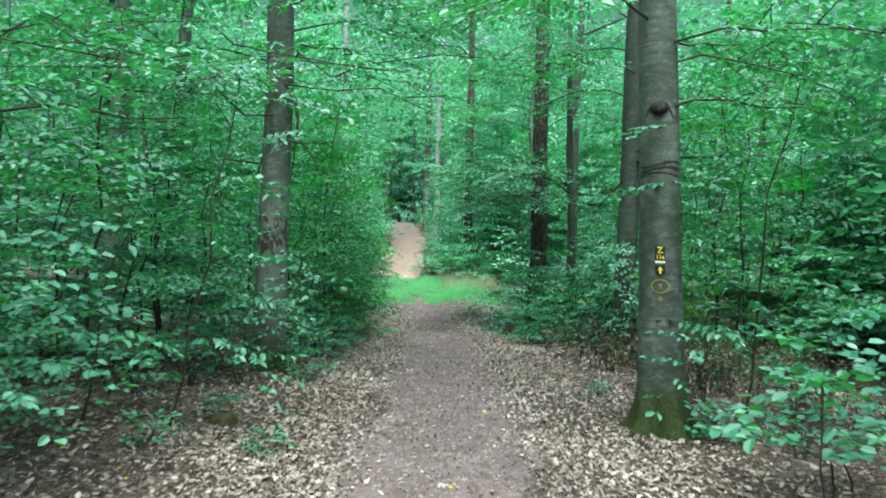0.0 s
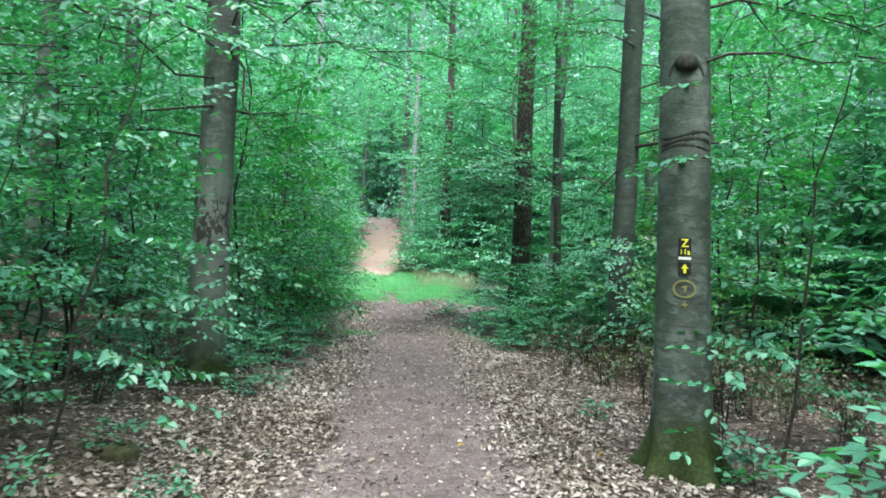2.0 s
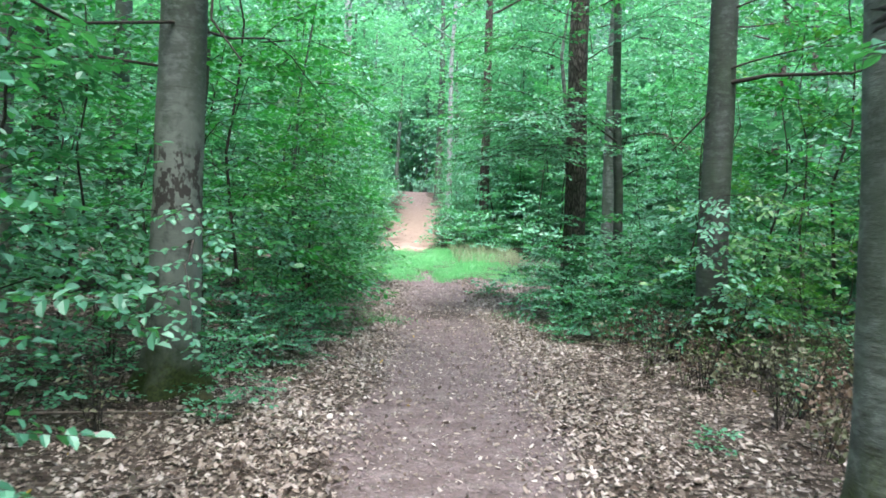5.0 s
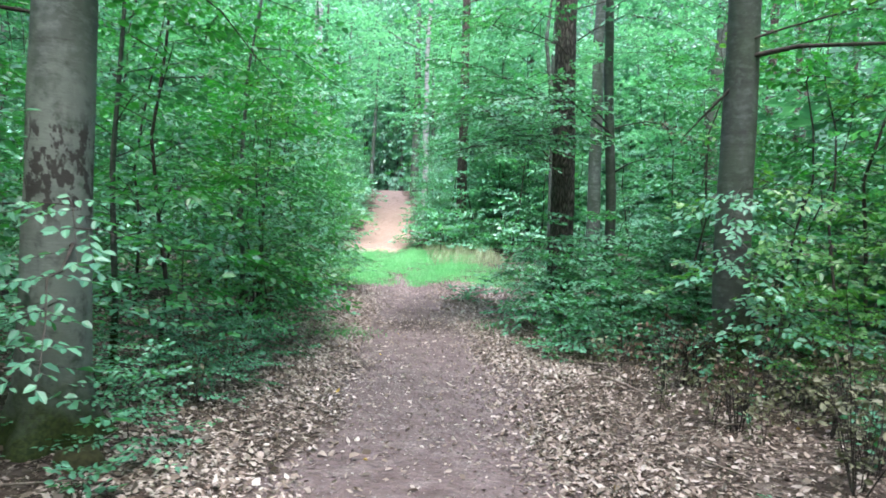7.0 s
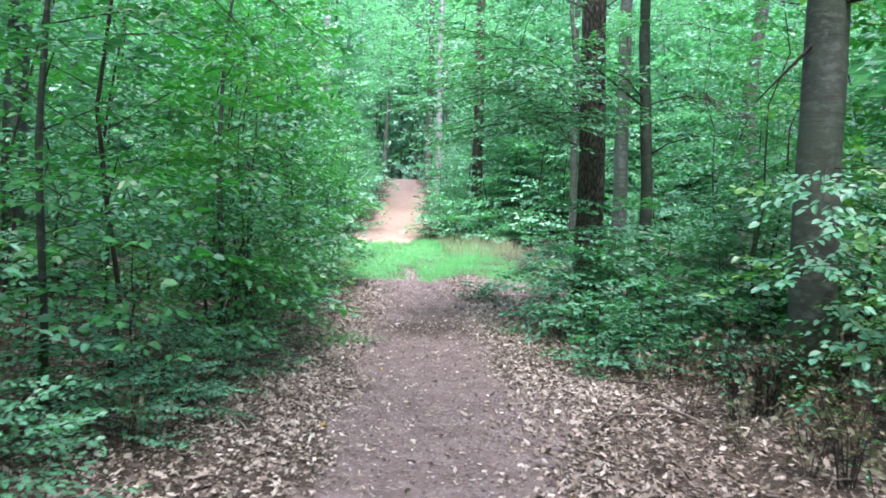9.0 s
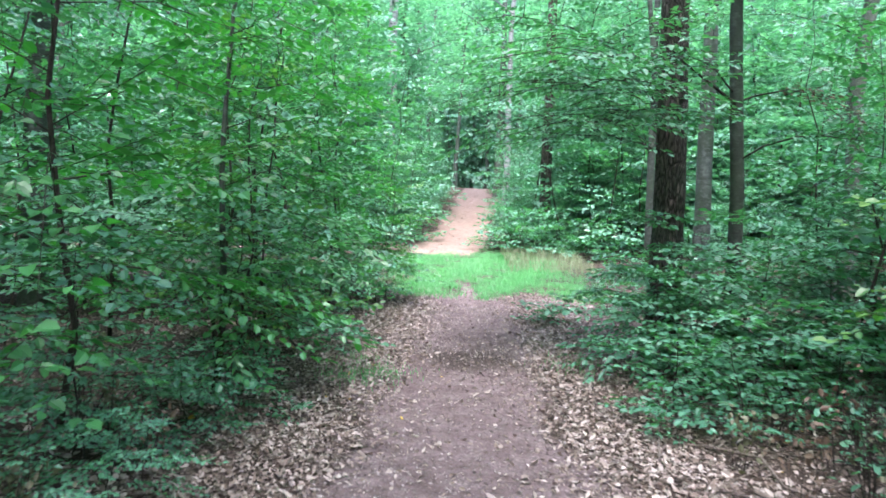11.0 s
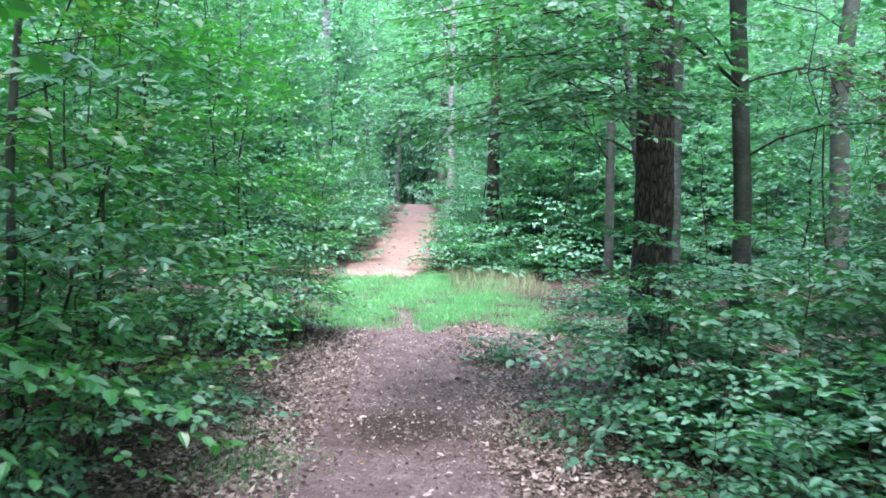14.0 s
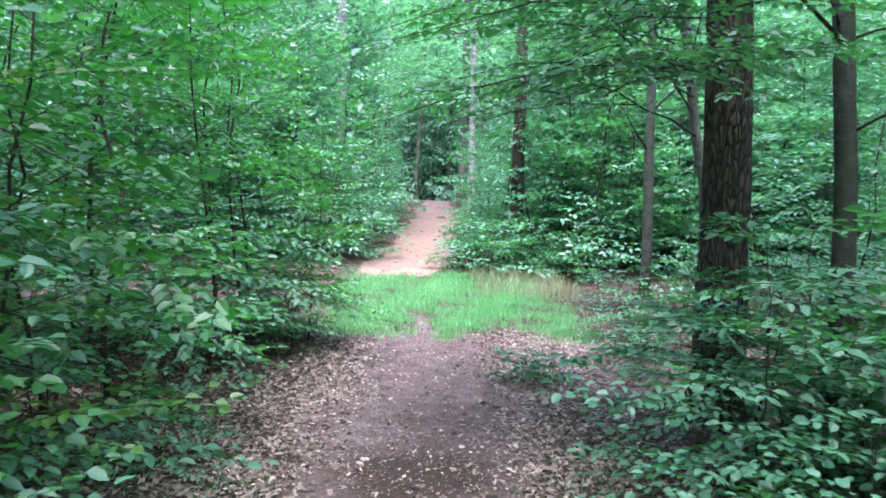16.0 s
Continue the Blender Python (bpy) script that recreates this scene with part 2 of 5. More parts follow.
def thing(name, label, category, group="", kind=""):
    return tagged(new(name), label, category, group, kind)


def unit(v):
    v = np.asarray(v, float)
    return v / (np.linalg.norm(v, axis=-1, keepdims=True) + 1e-9)


class Build:
    """Gathers tubes into one quad mesh."""

    def __init__(self):
        self.v, self.f, self.n = [], [], 0

    def tube(self, pts, radii, segs=6):
        pts = np.asarray(pts, float)
        d = unit(np.gradient(pts, axis=0))
        side = unit(np.cross(d, (0.31, 0.17, 0.0) if abs(d[0][2]) > 0.8 else (0, 0, 1)))
        up = np.cross(side, d)
        ang = np.arange(segs) / segs * 2 * np.pi
        r = np.asarray(radii, float)[:, None, None]
        ring = pts[:, None] + r * (np.cos(ang)[None, :, None] * side[:, None] + np.sin(ang)[None, :, None] * up[:, None])
        k = len(pts)
        self.v.append(ring.reshape(-1, 3))
        i, j = np.meshgrid(np.arange(k - 1), np.arange(segs), indexing="ij")
        a, b = i * segs + j, i * segs + (j + 1) % segs
        self.f.append(np.stack([a, b, b + segs, a + segs], -1).reshape(-1, 4) + self.n)
        self.n += k * segs
        return self

    def mesh(self, name, mat, smooth=True):
        return mesh_np(name, np.concatenate(self.v), np.concatenate(self.f), mat, smooth)


class Leaves:
    """Gathers leaf places and turns them into one mesh of small folded blades."""

    def __init__(self):
        self.p, self.d, self.u, self.s = [], [], [], []

    def add(self, p, d, u, s):
        self.p.append(p), self.d.append(d), self.u.append(u), self.s.append(s)

    def mesh(self, name, mat, width=0.62, fold=0.16, fine=True):
        p, d, u, s = (np.asarray(x, float) for x in (self.p, self.d, self.u, self.s))
        return leaf_mesh(name, p, d, u, s, mat, width, fold, fine)


def leaf_mesh(name, p, d, u, s, mat, width=0.62, fold=0.16, fine=True, curl=0.12):
    d = unit(d)
    w = unit(np.cross(u, d))
    u = np.cross(d, w)
    s = s[:, None]
    if fine:
        cols = [(0, 0, 0), (0.30, 0.48 * width, fold * 0.5), (0.70, 0.40 * width, fold * 0.4 - curl * 0.5), (1.0, 0, -curl), (0.70, -0.40 * width, fold * 0.4 - curl * 0.5), (0.30, -0.48 * width, fold * 0.5)]
        quads = [(0, 3, 2, 1), (0, 5, 4, 3)]
    else:
        cols = [(0, 0, 0), (0.48, 0.5 * width, fold * 0.4), (1.0, 0, -curl), (0.48, -0.5 * width, fold * 0.4)]
        quads = [(0, 3, 2, 1)]
    v = np.stack([p + s * (a * d + b * w + c * u) for a, b, c in cols], 1)
    k = len(cols)
    f = (np.arange(len(p))[:, None, None] * k + np.array(quads)[None]).reshape(-1, 4)
    return mesh_np(name, v.reshape(-1, 3), f, mat)


def leafy(start, end, droop, leaves, wood, g, size, width, r0, gap=0.13, twigs=True, first=0.2, pitch=0.047):
    """A leafy branch: alternate side twigs in one flat spray, leaves in two rows along each."""
    start, end = np.asarray(start, float), np.asarray(end, float)
    L = np.linalg.norm(end - start)
    t = np.linspace(0, 1, 6)
    pts = start + (end - start) * t[:, None]
    pts[:, 2] += droop * (4 * t * (1 - t) * 0.5 - t * t)
    pts[1:-1] += g.normal(0, 0.02 * L, (4, 3))
    if r0 > 0.009 and twigs:
        wood.tube(pts, r0 * (1 - 0.85 * t), 5)
    else:
        wood.tube(pts[[0, 2, 5]], r0 * np.array((1, 0.7, 0.2)), 3)
    ax = unit(end - start)
    side0 = unit(np.cross((0, 0, 1), ax))
    nrm = unit(np.cross(ax, side0) + g.normal(0, 0.08, 3))
    side0 = unit(np.cross(nrm, ax))
    n = max(3, int(L * (1 - first) / gap * 1.0))
    for i in range(n + 1):
        s = first + (1 - first) * (i + g.uniform(-0.2, 0.2)) / n
        s = min(max(s, 0.02), 1)
        base = np.array([np.interp(s, t, pts[:, c]) for c in range(3)])
        sg = 1 if i % 2 else -1
        tw = unit(ax * g.uniform(0.55, 1.0) + side0 * sg * g.uniform(0.6, 1.0) + nrm * g.normal(0, 0.12)) if i < n else ax
        tl = (width * (1.05 - s) + 0.09) * g.uniform(0.7, 1.2)
        tip = base + tw * tl - np.array((0, 0, 0.10 * tl))
        if twigs:
            wood.tube([base, tip], [0.0026, 0.001], 3)
        m = max(2, int(tl / pitch))
        lat = unit(np.cross(nrm, tw))
        for j in range(m + 1):
            q = base + (tip - base) * ((j + 0.6) / (m + 0.6))
            lg = 1 if j % 2 else -1
            ld = tw if j == m else unit(tw * g.uniform(0.4, 0.9) + lat * lg * g.uniform(0.6, 1.0) + nrm * g.normal(-0.20, 0.20))
            leaves.add(q, ld, unit(nrm + g.normal(0, 0.28, 3)), size * g.uniform(0.65, 1.15))


def path_x(y):
    return np.interp(y, [-30, 0, 6.5, 8.6, 12.7, 16, 20, 22, 28.6, 31, 37.5, 46, 56, 80], [-2.4, 0.12, 0.70, 0.85, 1.22, 1.36, 1.5, 1.42, 0.95, 0.95, 1.62, 2.1, 2.3, 3.0])


def ground_z(x, y):
    """The height of the ground: level at first, then a slope up behind the grass."""
    x, y = np.asarray(x, float), np.asarray(y, float)
    ky, kz = [-200, 0, 18, 22, 29, 38, 50, 70, 120, 400], [0, 0, 0, 0.15, 0.62, 1.6, 2.95, 4.6, 6.5, 8]
    z = sum(np.interp(y + o, ky, kz) for o in (-1.2, -0.6, 0, 0.6, 1.2)) / 5
    off = np.clip((np.abs(x - path_x(y)) - 0.7) / 2.0, 0, 1)
    z = z + off * (0.03 + 0.035 * np.sin(1.3 * x + 0.7 * y) * np.sin(0.9 * y - 0.6 * x) + 0.02 * np.sin(3.1 * x) * np.sin(2.7 * y))
    return z - 0.02 * (1 - off)


def gz(x, y):
    return float(ground_z(x, y))


def smooth_step(a, b, x):
    t = np.clip((x - a) / (b - a), 0, 1)
    return t * t * (3 - 2 * t)


# ---- ground ----
xs = np.concatenate([[-400, -200, -100, -60, -40, -28, -20, -15, -12, -10, -8.5, -7.2], np.arange(-6, 8.01, 0.11), [9, 10, 11.5, 13, 16, 20, 28, 40, 60, 100, 200, 400]])
ys = np.concatenate([[-300, -150, -80, -40, -20, -12, -7, -4, -2], np.arange(-1, 33, 0.12), np.arange(33, 60, 0.5), [62, 65, 70, 76, 84, 95, 110, 120, 160, 250, 400]])
X, Y = np.meshgrid(xs, ys)
Z = ground_z(X, Y)
nx, ny = len(xs), len(ys)
jj, ii = np.meshgrid(np.arange(ny - 1), np.arange(nx - 1), indexing="ij")
k0 = jj * nx + ii
me = mesh_np("ground", np.stack([X, Y, Z], -1).reshape(-1, 3), np.stack([k0, k0 + 1, k0 + 1 + nx, k0 + nx], -1).reshape(-1, 4), M_GROUND, True)
dist = np.abs(X - path_x(Y))
half = np.where(Y < 21, 0.72 + 0.45 * smooth_step(15, 20, Y), 0.95)
half = half + 0.22 * np.sin(0.9 * Y + 1.0) * np.sin(0.37 * Y) * np.sign(X - path_x(Y)) + 0.12 * np.sin(2.3 * Y)
mask = smooth_step(half + 0.32, half - 0.22, dist)
ride = smooth_step(17.6, 18.6, Y) * smooth_step(22.4, 21.4, Y) * smooth_step(0.2, 0.9, X) * smooth_step(5.5, 3.2, X)
green = smooth_step(21.4, 22.4, Y) * smooth_step(29.4, 28.4, Y)
mask = np.maximum(mask * (1 - green) + green * 0.75 * smooth_step(25.5, 22.6, Y) * smooth_step(0.30, 0.0, np.abs(X - path_x(Y) + 0.06 * np.sin(1.6 * Y))), 0.8 * ride)
damp = 2.2 * np.exp(-(((X - 1.35) / 0.5) ** 2 + ((Y - 15.9) / 0.55) ** 2)) + 0.6 * np.exp(-(((X - 1.6) / 0.5) ** 2 + ((Y - 17.2) / 0.8) ** 2))
# sandy soil with daylight painted in: full to y 38, faded in the shade
sand_lit = smooth_step(26.5, 29.5, Y) * smooth_step(52, 38, Y) * 0.9 + 0.18 * smooth_step(38, 52, Y)
for key, values in (("path", mask), ("sand_lit", sand_lit), ("damp", damp)):
    me.attributes.new(key, "FLOAT", "POINT").data.foreach_set("value", values.astype(np.float32).ravel())
ground = tagged(new("ground", me), "brown forest floor with a trodden earth path over a rise", "ground", kind="structure")

# closing wall of distant woods
ang = np.linspace(0, 2 * np.pi, 97)
ring = np.stack([95 * np.cos(ang), 20 + 95 * np.sin(ang)], -1)
v = np.concatenate([np.column_stack([ring * s + (np.array([0, 20]) * (1 - s)), np.full(97, h)]) for s, h in ((1, -3), (1, 26), (1.02, 54))])
v[194:, 2] += 3 * np.sin(7 * ang) + 2 * np.sin(17 * ang + 1)
i = np.arange(96)
q = np.concatenate([np.stack([i + o, i + 1 + o, i + 98 + o, i + 97 + o], -1) for o in (0, 97)])
tagged(new("backdrop", mesh_np("backdrop", v, q, M_BACKDROP, True)), "hazy green wall of distant woodland", "backdrop", kind="structure")

# ---- trees ----


def trunk_mesh(name, axis, radii, mat, segs=28, flare=0.5, rough=0.006, lobes=5, seed=0, dz=0.09, wander=0.012):
    """A trunk along axis points (x, y, z, local), with a flared, lobed foot and an uneven skin."""
    axis, radii = np.asarray(axis, float), np.asarray(radii, float)
    top = axis[-1, 2]
    zs = np.concatenate([np.arange(-0.15, 0.6, 0.05), np.arange(0.6, min(top, 7), dz), np.arange(min(top, 7), top + 0.01, 0.6)])
    c = np.stack([np.interp(zs, axis[:, 2], axis[:, j]) for j in range(2)], -1)
    c = c + wander * np.stack([np.sin(1.7 * zs + seed), np.cos(1.3 * zs + seed)], -1) * np.clip(zs, 0, 1)[:, None]
    r = np.interp(zs, axis[:, 2], radii)
    th = np.arange(segs) / segs * 2 * np.pi
    fl = np.exp(-np.clip(zs, 0, None) / 0.17)[:, None]
    lob = 1 + flare * fl * (0.75 + 0.6 * np.cos(lobes * th + seed)[None] + 0.3 * np.cos(2 * th + 2 * seed)[None])
    rr = r[:, None] * lob
    V = np.stack([c[:, 0:1] + rr * np.cos(th), c[:, 1:2] + rr * np.sin(th), np.repeat(zs[:, None], segs, 1)], -1)
    flat = V.reshape(-1, 3)
    bumps = np.array([noise.noise(Vector((p[0] * 6 + seed, p[1] * 6, p[2] * 2.2))) for p in flat])
    nr = unit(np.stack([np.tile(np.cos(th), len(zs)), np.tile(np.sin(th), len(zs)), np.zeros(len(flat))], -1))
    flat = flat + nr * (bumps * rough)[:, None]
    i, j = np.meshgrid(np.arange(len(zs) - 1), np.arange(segs), indexing="ij")
    a, b = i * segs + j, i * segs + (j + 1) % segs
    return mesh_np(name, flat, np.stack([a, b, b + segs, a + segs], -1).reshape(-1, 4), mat, True)


def crown_mesh(seed, R, H, clumps, size, mat, leaf_n=15):
    """A high crown of flat leaf clumps with gaps, centred at its foot."""
    g = np.random.default_rng(seed)
    P, D, U, S = [], [], [], []
    for _ in range(clumps):
        a, f = g.uniform(0, 2 * np.pi), g.uniform(0, 1)
        rad = R * math.sqrt(math.sin(math.pi * min(0.97, 0.12 + 0.86 * f))) * g.uniform(0.35, 1.0)
        c = np.array([rad * math.cos(a), rad * math.sin(a), H * f])
        n = leaf_n
        off = g.normal(0, 1, (n, 3)) * (0.42, 0.42, 0.10)
        P.append(c + off)
        D.append(g.normal(0, 1, (n, 3)) * (1, 1, 0.35))
        U.append(np.array((0, 0, 1)) + g.normal(0, 0.35, (n, 3)))
        S.append(size * g.uniform(0.6, 1.2, n))
    return leaf_mesh("crown", np.concatenate(P), np.concatenate(D), np.concatenate(U), np.concatenate(S), mat, 0.75, 0.15, False)


CROWNS = [crown_mesh(s, 3.4, 9.0, 120, 0.28, M_LEAF_FAR_HAZY, 12) for s in (1, 2, 3)]
LIGHT_CROWNS = [crown_mesh(s, 3.0, 8.0, 60, 0.27, M_LEAF_FAR_HAZY, 12) for s in (4, 5, 6)]


def big_tree(name, label, category, x, y, axis, radii, mat, height=17, crown=True, crown_at=8.0, seed=0, flare=0.5, rough=0.006, segs=28, limbs=5, group="", dz=0.09, wander=0.012):
    """A grown tree: trunk, bare limbs that reach into the crown, and the crown."""
    g = np.random.default_rng(100 + seed)
    t = thing(name, label, category, group)
    t.location = (x, y, gz(x, y))
    axis = list(axis) + [(axis[-1][0] + g.uniform(-0.3, 0.3), axis[-1][1] + g.uniform(-0.3, 0.3), height)]
    radii = list(radii) + [radii[-1] * 0.35]
    part("trunk", trunk_mesh("trunk", axis, radii, mat, segs, flare, rough, seed=seed, dz=dz, wander=wander), t)
    for i in range(limbs):
        h = crown_at + (height - crown_at) * (i + 0.3) / limbs * 0.8
        a = 2.4 * i + seed
        L = 2.8 * (1.1 - 0.6 * i / limbs)
        ax, ay = (np.interp(h, [p[2] for p in axis], [p[j] for p in axis]) for j in range(2))
        r = np.interp(h, [p[2] for p in axis], radii) * 0.45
        pts = [(ax, ay, h), (ax + 0.4 * L * math.cos(a), ay + 0.4 * L * math.sin(a), h + 0.5), (ax + L * math.cos(a + 0.2), ay + L * math.sin(a + 0.2), h + 1.6)]
        part("limb", Build().tube(pts, [r, r * 0.6, r * 0.15], 6).mesh("limb", mat), t)
    if crown:
        # denser crowns, mostly out of view, on the seeds meant to shade the wood
        c = part("crown", (CROWNS if seed in (1, 2, 14, 20) else LIGHT_CROWNS)[seed % 3], t)
        c.location = (axis[-1][0] * 0.6, axis[-1][1] * 0.6, crown_at)
        c.rotation_euler = (0, 0, seed * 1.3)
    return t


def limb(tree, start, end, droop, seed, width=0.5, size=0.075, r0=0.014, mat=M_LEAF, first=0.25, bark=M_TWIG, subs=0):
    """A low leafy branch of a tree; places in the world."""
    g = np.random.default_rng(300 + seed)
    W, L = Build(), Leaves()
    o = np.array(tree.location)
    s, e = np.array(start, float) - o, np.array(end, float) - o
    leafy(s, e, droop, L, W, g, size, width, r0, first=first)
    for i in range(subs):
        f = 0.3 + 0.6 * (i + 0.5) / subs
        b = s + (e - s) * f
        b[2] += droop * (2 * f * (1 - f) - f * f)
        ax = unit(e - s)
        sd = unit(np.cross((0, 0, 1), ax)) * (1 if i % 2 else -1)
        leafy(b, b + (ax * 0.7 + sd * 0.8 + np.array((0, 0, g.uniform(-0.25, 0.15)))) * np.linalg.norm(e - s) * (0.62 - 0.35 * f), droop * 0.5, L, W, g, size, width * 0.8, r0 * 0.6)
    b = part("branch", W.mesh("branch", bark), tree)
    part("foliage", L.mesh("foliage", mat), b, "flat sprays of green leaves")
    return b


def stub(tree, pts, r0, mat=M_TWIG):
    """A bare or dead branch of a tree; places in the world."""
    o = np.array(tree.location)
    pts = np.asarray(pts, float) - o
    return part("branch", Build().tube(pts, np.linspace(r0, r0 * 0.3, len(pts)), 6).mesh("branch", mat), tree, "bare grey-brown branch")


sign_beech = big_tree("beech_tree", "grey beech trunk with mossy foot and painted trail markers", "tree", 2.68, 6.62,
                      [(0, 0, -0.3), (-0.02, 0, 0.3), (-0.08, 0, 1.6), (-0.13, 0, 2.8), (-0.19, 0, 3.9), (-0.3, 0, 6)], [0.235, 0.212, 0.186, 0.178, 0.165, 0.15], M_BEECH_MOSS, seed=1, rough=0.004, flare=0.62, wander=0)
left_beech = big_tree("beech_tree", "grey beech trunk with flaking dark scars and pale lower bark", "tree", -1.28, 9.72,
                      [(0, 0, -0.3), (0, 0, 0.4), (0.02, 0, 1.6), (0.0, 0, 3), (-0.02, 0, 6)], [0.25, 0.21, 0.19, 0.18, 0.16], M_BEECH_SCAR, seed=2, flare=0.5)
right_beech = big_tree("beech_tree", "slender grey beech trunk among leafy bushes", "tree", 4.13, 11.95,
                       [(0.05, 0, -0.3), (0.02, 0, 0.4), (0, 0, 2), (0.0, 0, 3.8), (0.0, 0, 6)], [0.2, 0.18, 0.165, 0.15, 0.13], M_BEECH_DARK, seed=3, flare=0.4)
pine = big_tree("pine_tree", "tall pine trunk with dark furrowed reddish-brown bark", "tree", 3.93, 17.6,
                [(0, 0, -0.3), (0, 0, 0.4), (-0.01, 0, 2), (-0.08, 0, 5), (-0.1, 0, 7)], [0.25, 0.222, 0.20, 0.176, 0.165], M_PINE, seed=4, flare=0.42, rough=0.013, segs=44, height=19, crown_at=10)
slim = big_tree("young_beech", "slim straight grey trunk beside the pine", "tree", 4.5, 16.8,
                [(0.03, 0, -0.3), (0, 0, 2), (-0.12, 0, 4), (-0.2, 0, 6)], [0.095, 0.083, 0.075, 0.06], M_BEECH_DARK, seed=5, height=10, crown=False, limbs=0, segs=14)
behind = big_tree("beech_tree", "grey beech trunk standing behind the nearer trees", "tree", 6.33, 23.6, [(0, 0, -0.3), (0, 0, 2), (-0.05, 0, 6)], [0.19, 0.165, 0.14], M_BEECH, seed=6, flare=0.25, segs=18)
slim2 = big_tree("young_beech", "thin dark trunk deep in the undergrowth", "tree", 5.84, 26.0, [(0, 0, -0.3), (0, 0, 2), (-0.1, 0, 6)], [0.11, 0.1, 0.08], M_BEECH_DARK, seed=7, height=11, crown=False, limbs=0, segs=12)
fork = big_tree("young_beech", "crooked young beech stem leaning out beside the pine", "tree", 4.35, 19.2,
                [(0.05, 0, -0.3), (0.05, 0, 1.2), (0, 0, 2.1), (-0.12, 0, 2.6), (-0.2, 0, 3.1), (-0.33, 0, 4.0), (-0.45, 0, 5)], [0.07, 0.065, 0.06, 0.056, 0.053, 0.047, 0.035], M_BEECH, seed=8, height=7, crown=False, limbs=0, segs=12, flare=0.2)
far_right = big_tree("beech_tree", "grey forked trunk among foliage", "tree", 8.7, 22.3, [(0, 0, -0.3), (0.1, 0, 2), (0.0, 0, 4), (0.2, 0, 6)], [0.2, 0.17, 0.15, 0.13], M_BEECH, seed=9, segs=16)
birch = big_tree("birch_tree", "thin white birch trunk beyond the clearing", "tree", 3.12, 38.1, [(0.05, 0, -0.3), (0, 0, 3), (-0.1, 0, 7)], [0.15, 0.125, 0.1], M_BIRCH, seed=10, segs=14, flare=0.15)
pale = big_tree("birch_tree", "pale birch trunk rising above the thicket", "tree", -1.75, 38.1, [(0.1, 0, -0.3), (0.1, 0, 3), (0.0, 0, 9)], [0.22, 0.2, 0.17], M_BIRCH, seed=11, segs=16, flare=0.15)
far_dark = big_tree("pine_tree", "dark brown pine trunk beyond the grass", "tree", 3.97, 31.8, [(0, 0, -0.3), (0, 0, 3), (-0.05, 0, 7)], [0.2, 0.17, 0.15], M_BROWN_BARK, seed=12, segs=18, flare=0.2)
beige = big_tree("beech_tree", "grey beech trunk at the top of the rise", "tree", 3.7, 54.5, [(0, 0, -0.3), (0, 0, 3), (0, 0, 7)], [0.30, 0.26, 0.22], M_BEECH, seed=13, segs=16, flare=0.2)
left_back = big_tree("pine_tree", "dark pine trunk half hidden by undergrowth", "tree", -6.87, 20.0, [(0, 0, -0.3), (0, 0, 3), (0.05, 0, 7)], [0.3, 0.26, 0.23], M_BROWN_BARK, seed=14, segs=18, flare=0.2)

# filler trees deeper in the wood, built once and copied
kinds = [("beech_tree", "grey beech trunk with a leafy crown in the deep wood", M_BEECH, 0.16), ("pine_tree", "brown pine trunk in the deep wood", M_BROWN_BARK, 0.17)]
masters = [big_tree(n, l, "tree", 60 + 6 * i, -30, [(0, 0, -0.3), (0, 0, 3), (0.1, 0, 7)], [r * 1.2, r, r * 0.85], m, seed=20 + i, segs=10, flare=0.25, group="trees of the wood", dz=0.5) for i, (n, l, m, r) in enumerate(kinds)]
for m, (x, y) in zip(masters, ((-12, 18), (14, 18))):
    m.location = (x, y, gz(x, y))
spots = [(m.location.x, m.location.y) for m in masters] + [(2.68, 6.62), (-1.28, 9.72), (4.13, 11.95), (3.93, 17.6), (6.33, 23.6), (8.7, 22.3), (3.12, 38.1), (-1.75, 38.1), (3.97, 31.8), (3.7, 54.5), (-6.87, 20)]
for i, (x, y) in enumerate(((-4.6, 41.5), (8.4, 41.5), (-4.4, 45.0), (9.0, 46.5), (-4.0, 56.0), (9.6, 57.0), (2.5, 76.0), (-2.5, 75), (7.5, 76), (0.5, 81), (5, 81), (10, 78))):
    spots.append((x, y))
    copy_thing(masters[i % 2], Matrix.Translation((x, y, gz(x, y))) @ Matrix.Rotation(1.7 * i, 4, "Z") @ Matrix.Diagonal((0.95, 0.95, 0.8 + 0.1 * (i % 4), 1)))
# low crowned trees that close the view up the rise
for i, (x, y, h) in enumerate(((-2.0, 44.0, 0.62), (5.9, 46.5, 0.62), (-1.2, 52.0, 0.7), (6.2, 54.0, 0.75), (-1.0, 61.0, 0.8), (5.6, 63.0, 0.8), (1.0, 70.0, 0.8), (3.6, 71.0, 0.7))):
    spots.append((x, y))
    copy_thing(masters[0], Matrix.Translation((x, y, gz(x, y))) @ Matrix.Rotation(2.1 * i, 4, "Z") @ Matrix.Diagonal((1.1, 1.1, h, 1)))
# added trees, unseen or behind the thicket, whose crowns shade the near wood
for i, (x, y) in enumerate(((-4.6, 1.5), (5.4, 0.5), (-3.4, -4.5), (3.6, -5.0), (-6.5, 5.0), (-4.4, 13.2), (-4.6, 17.8))):
    spots.append((x, y))
    copy_thing(masters[0], Matrix.Translation((x, y, gz(x, y))) @ Matrix.Rotation(1.1 * i, 4, "Z"))
tries = 0
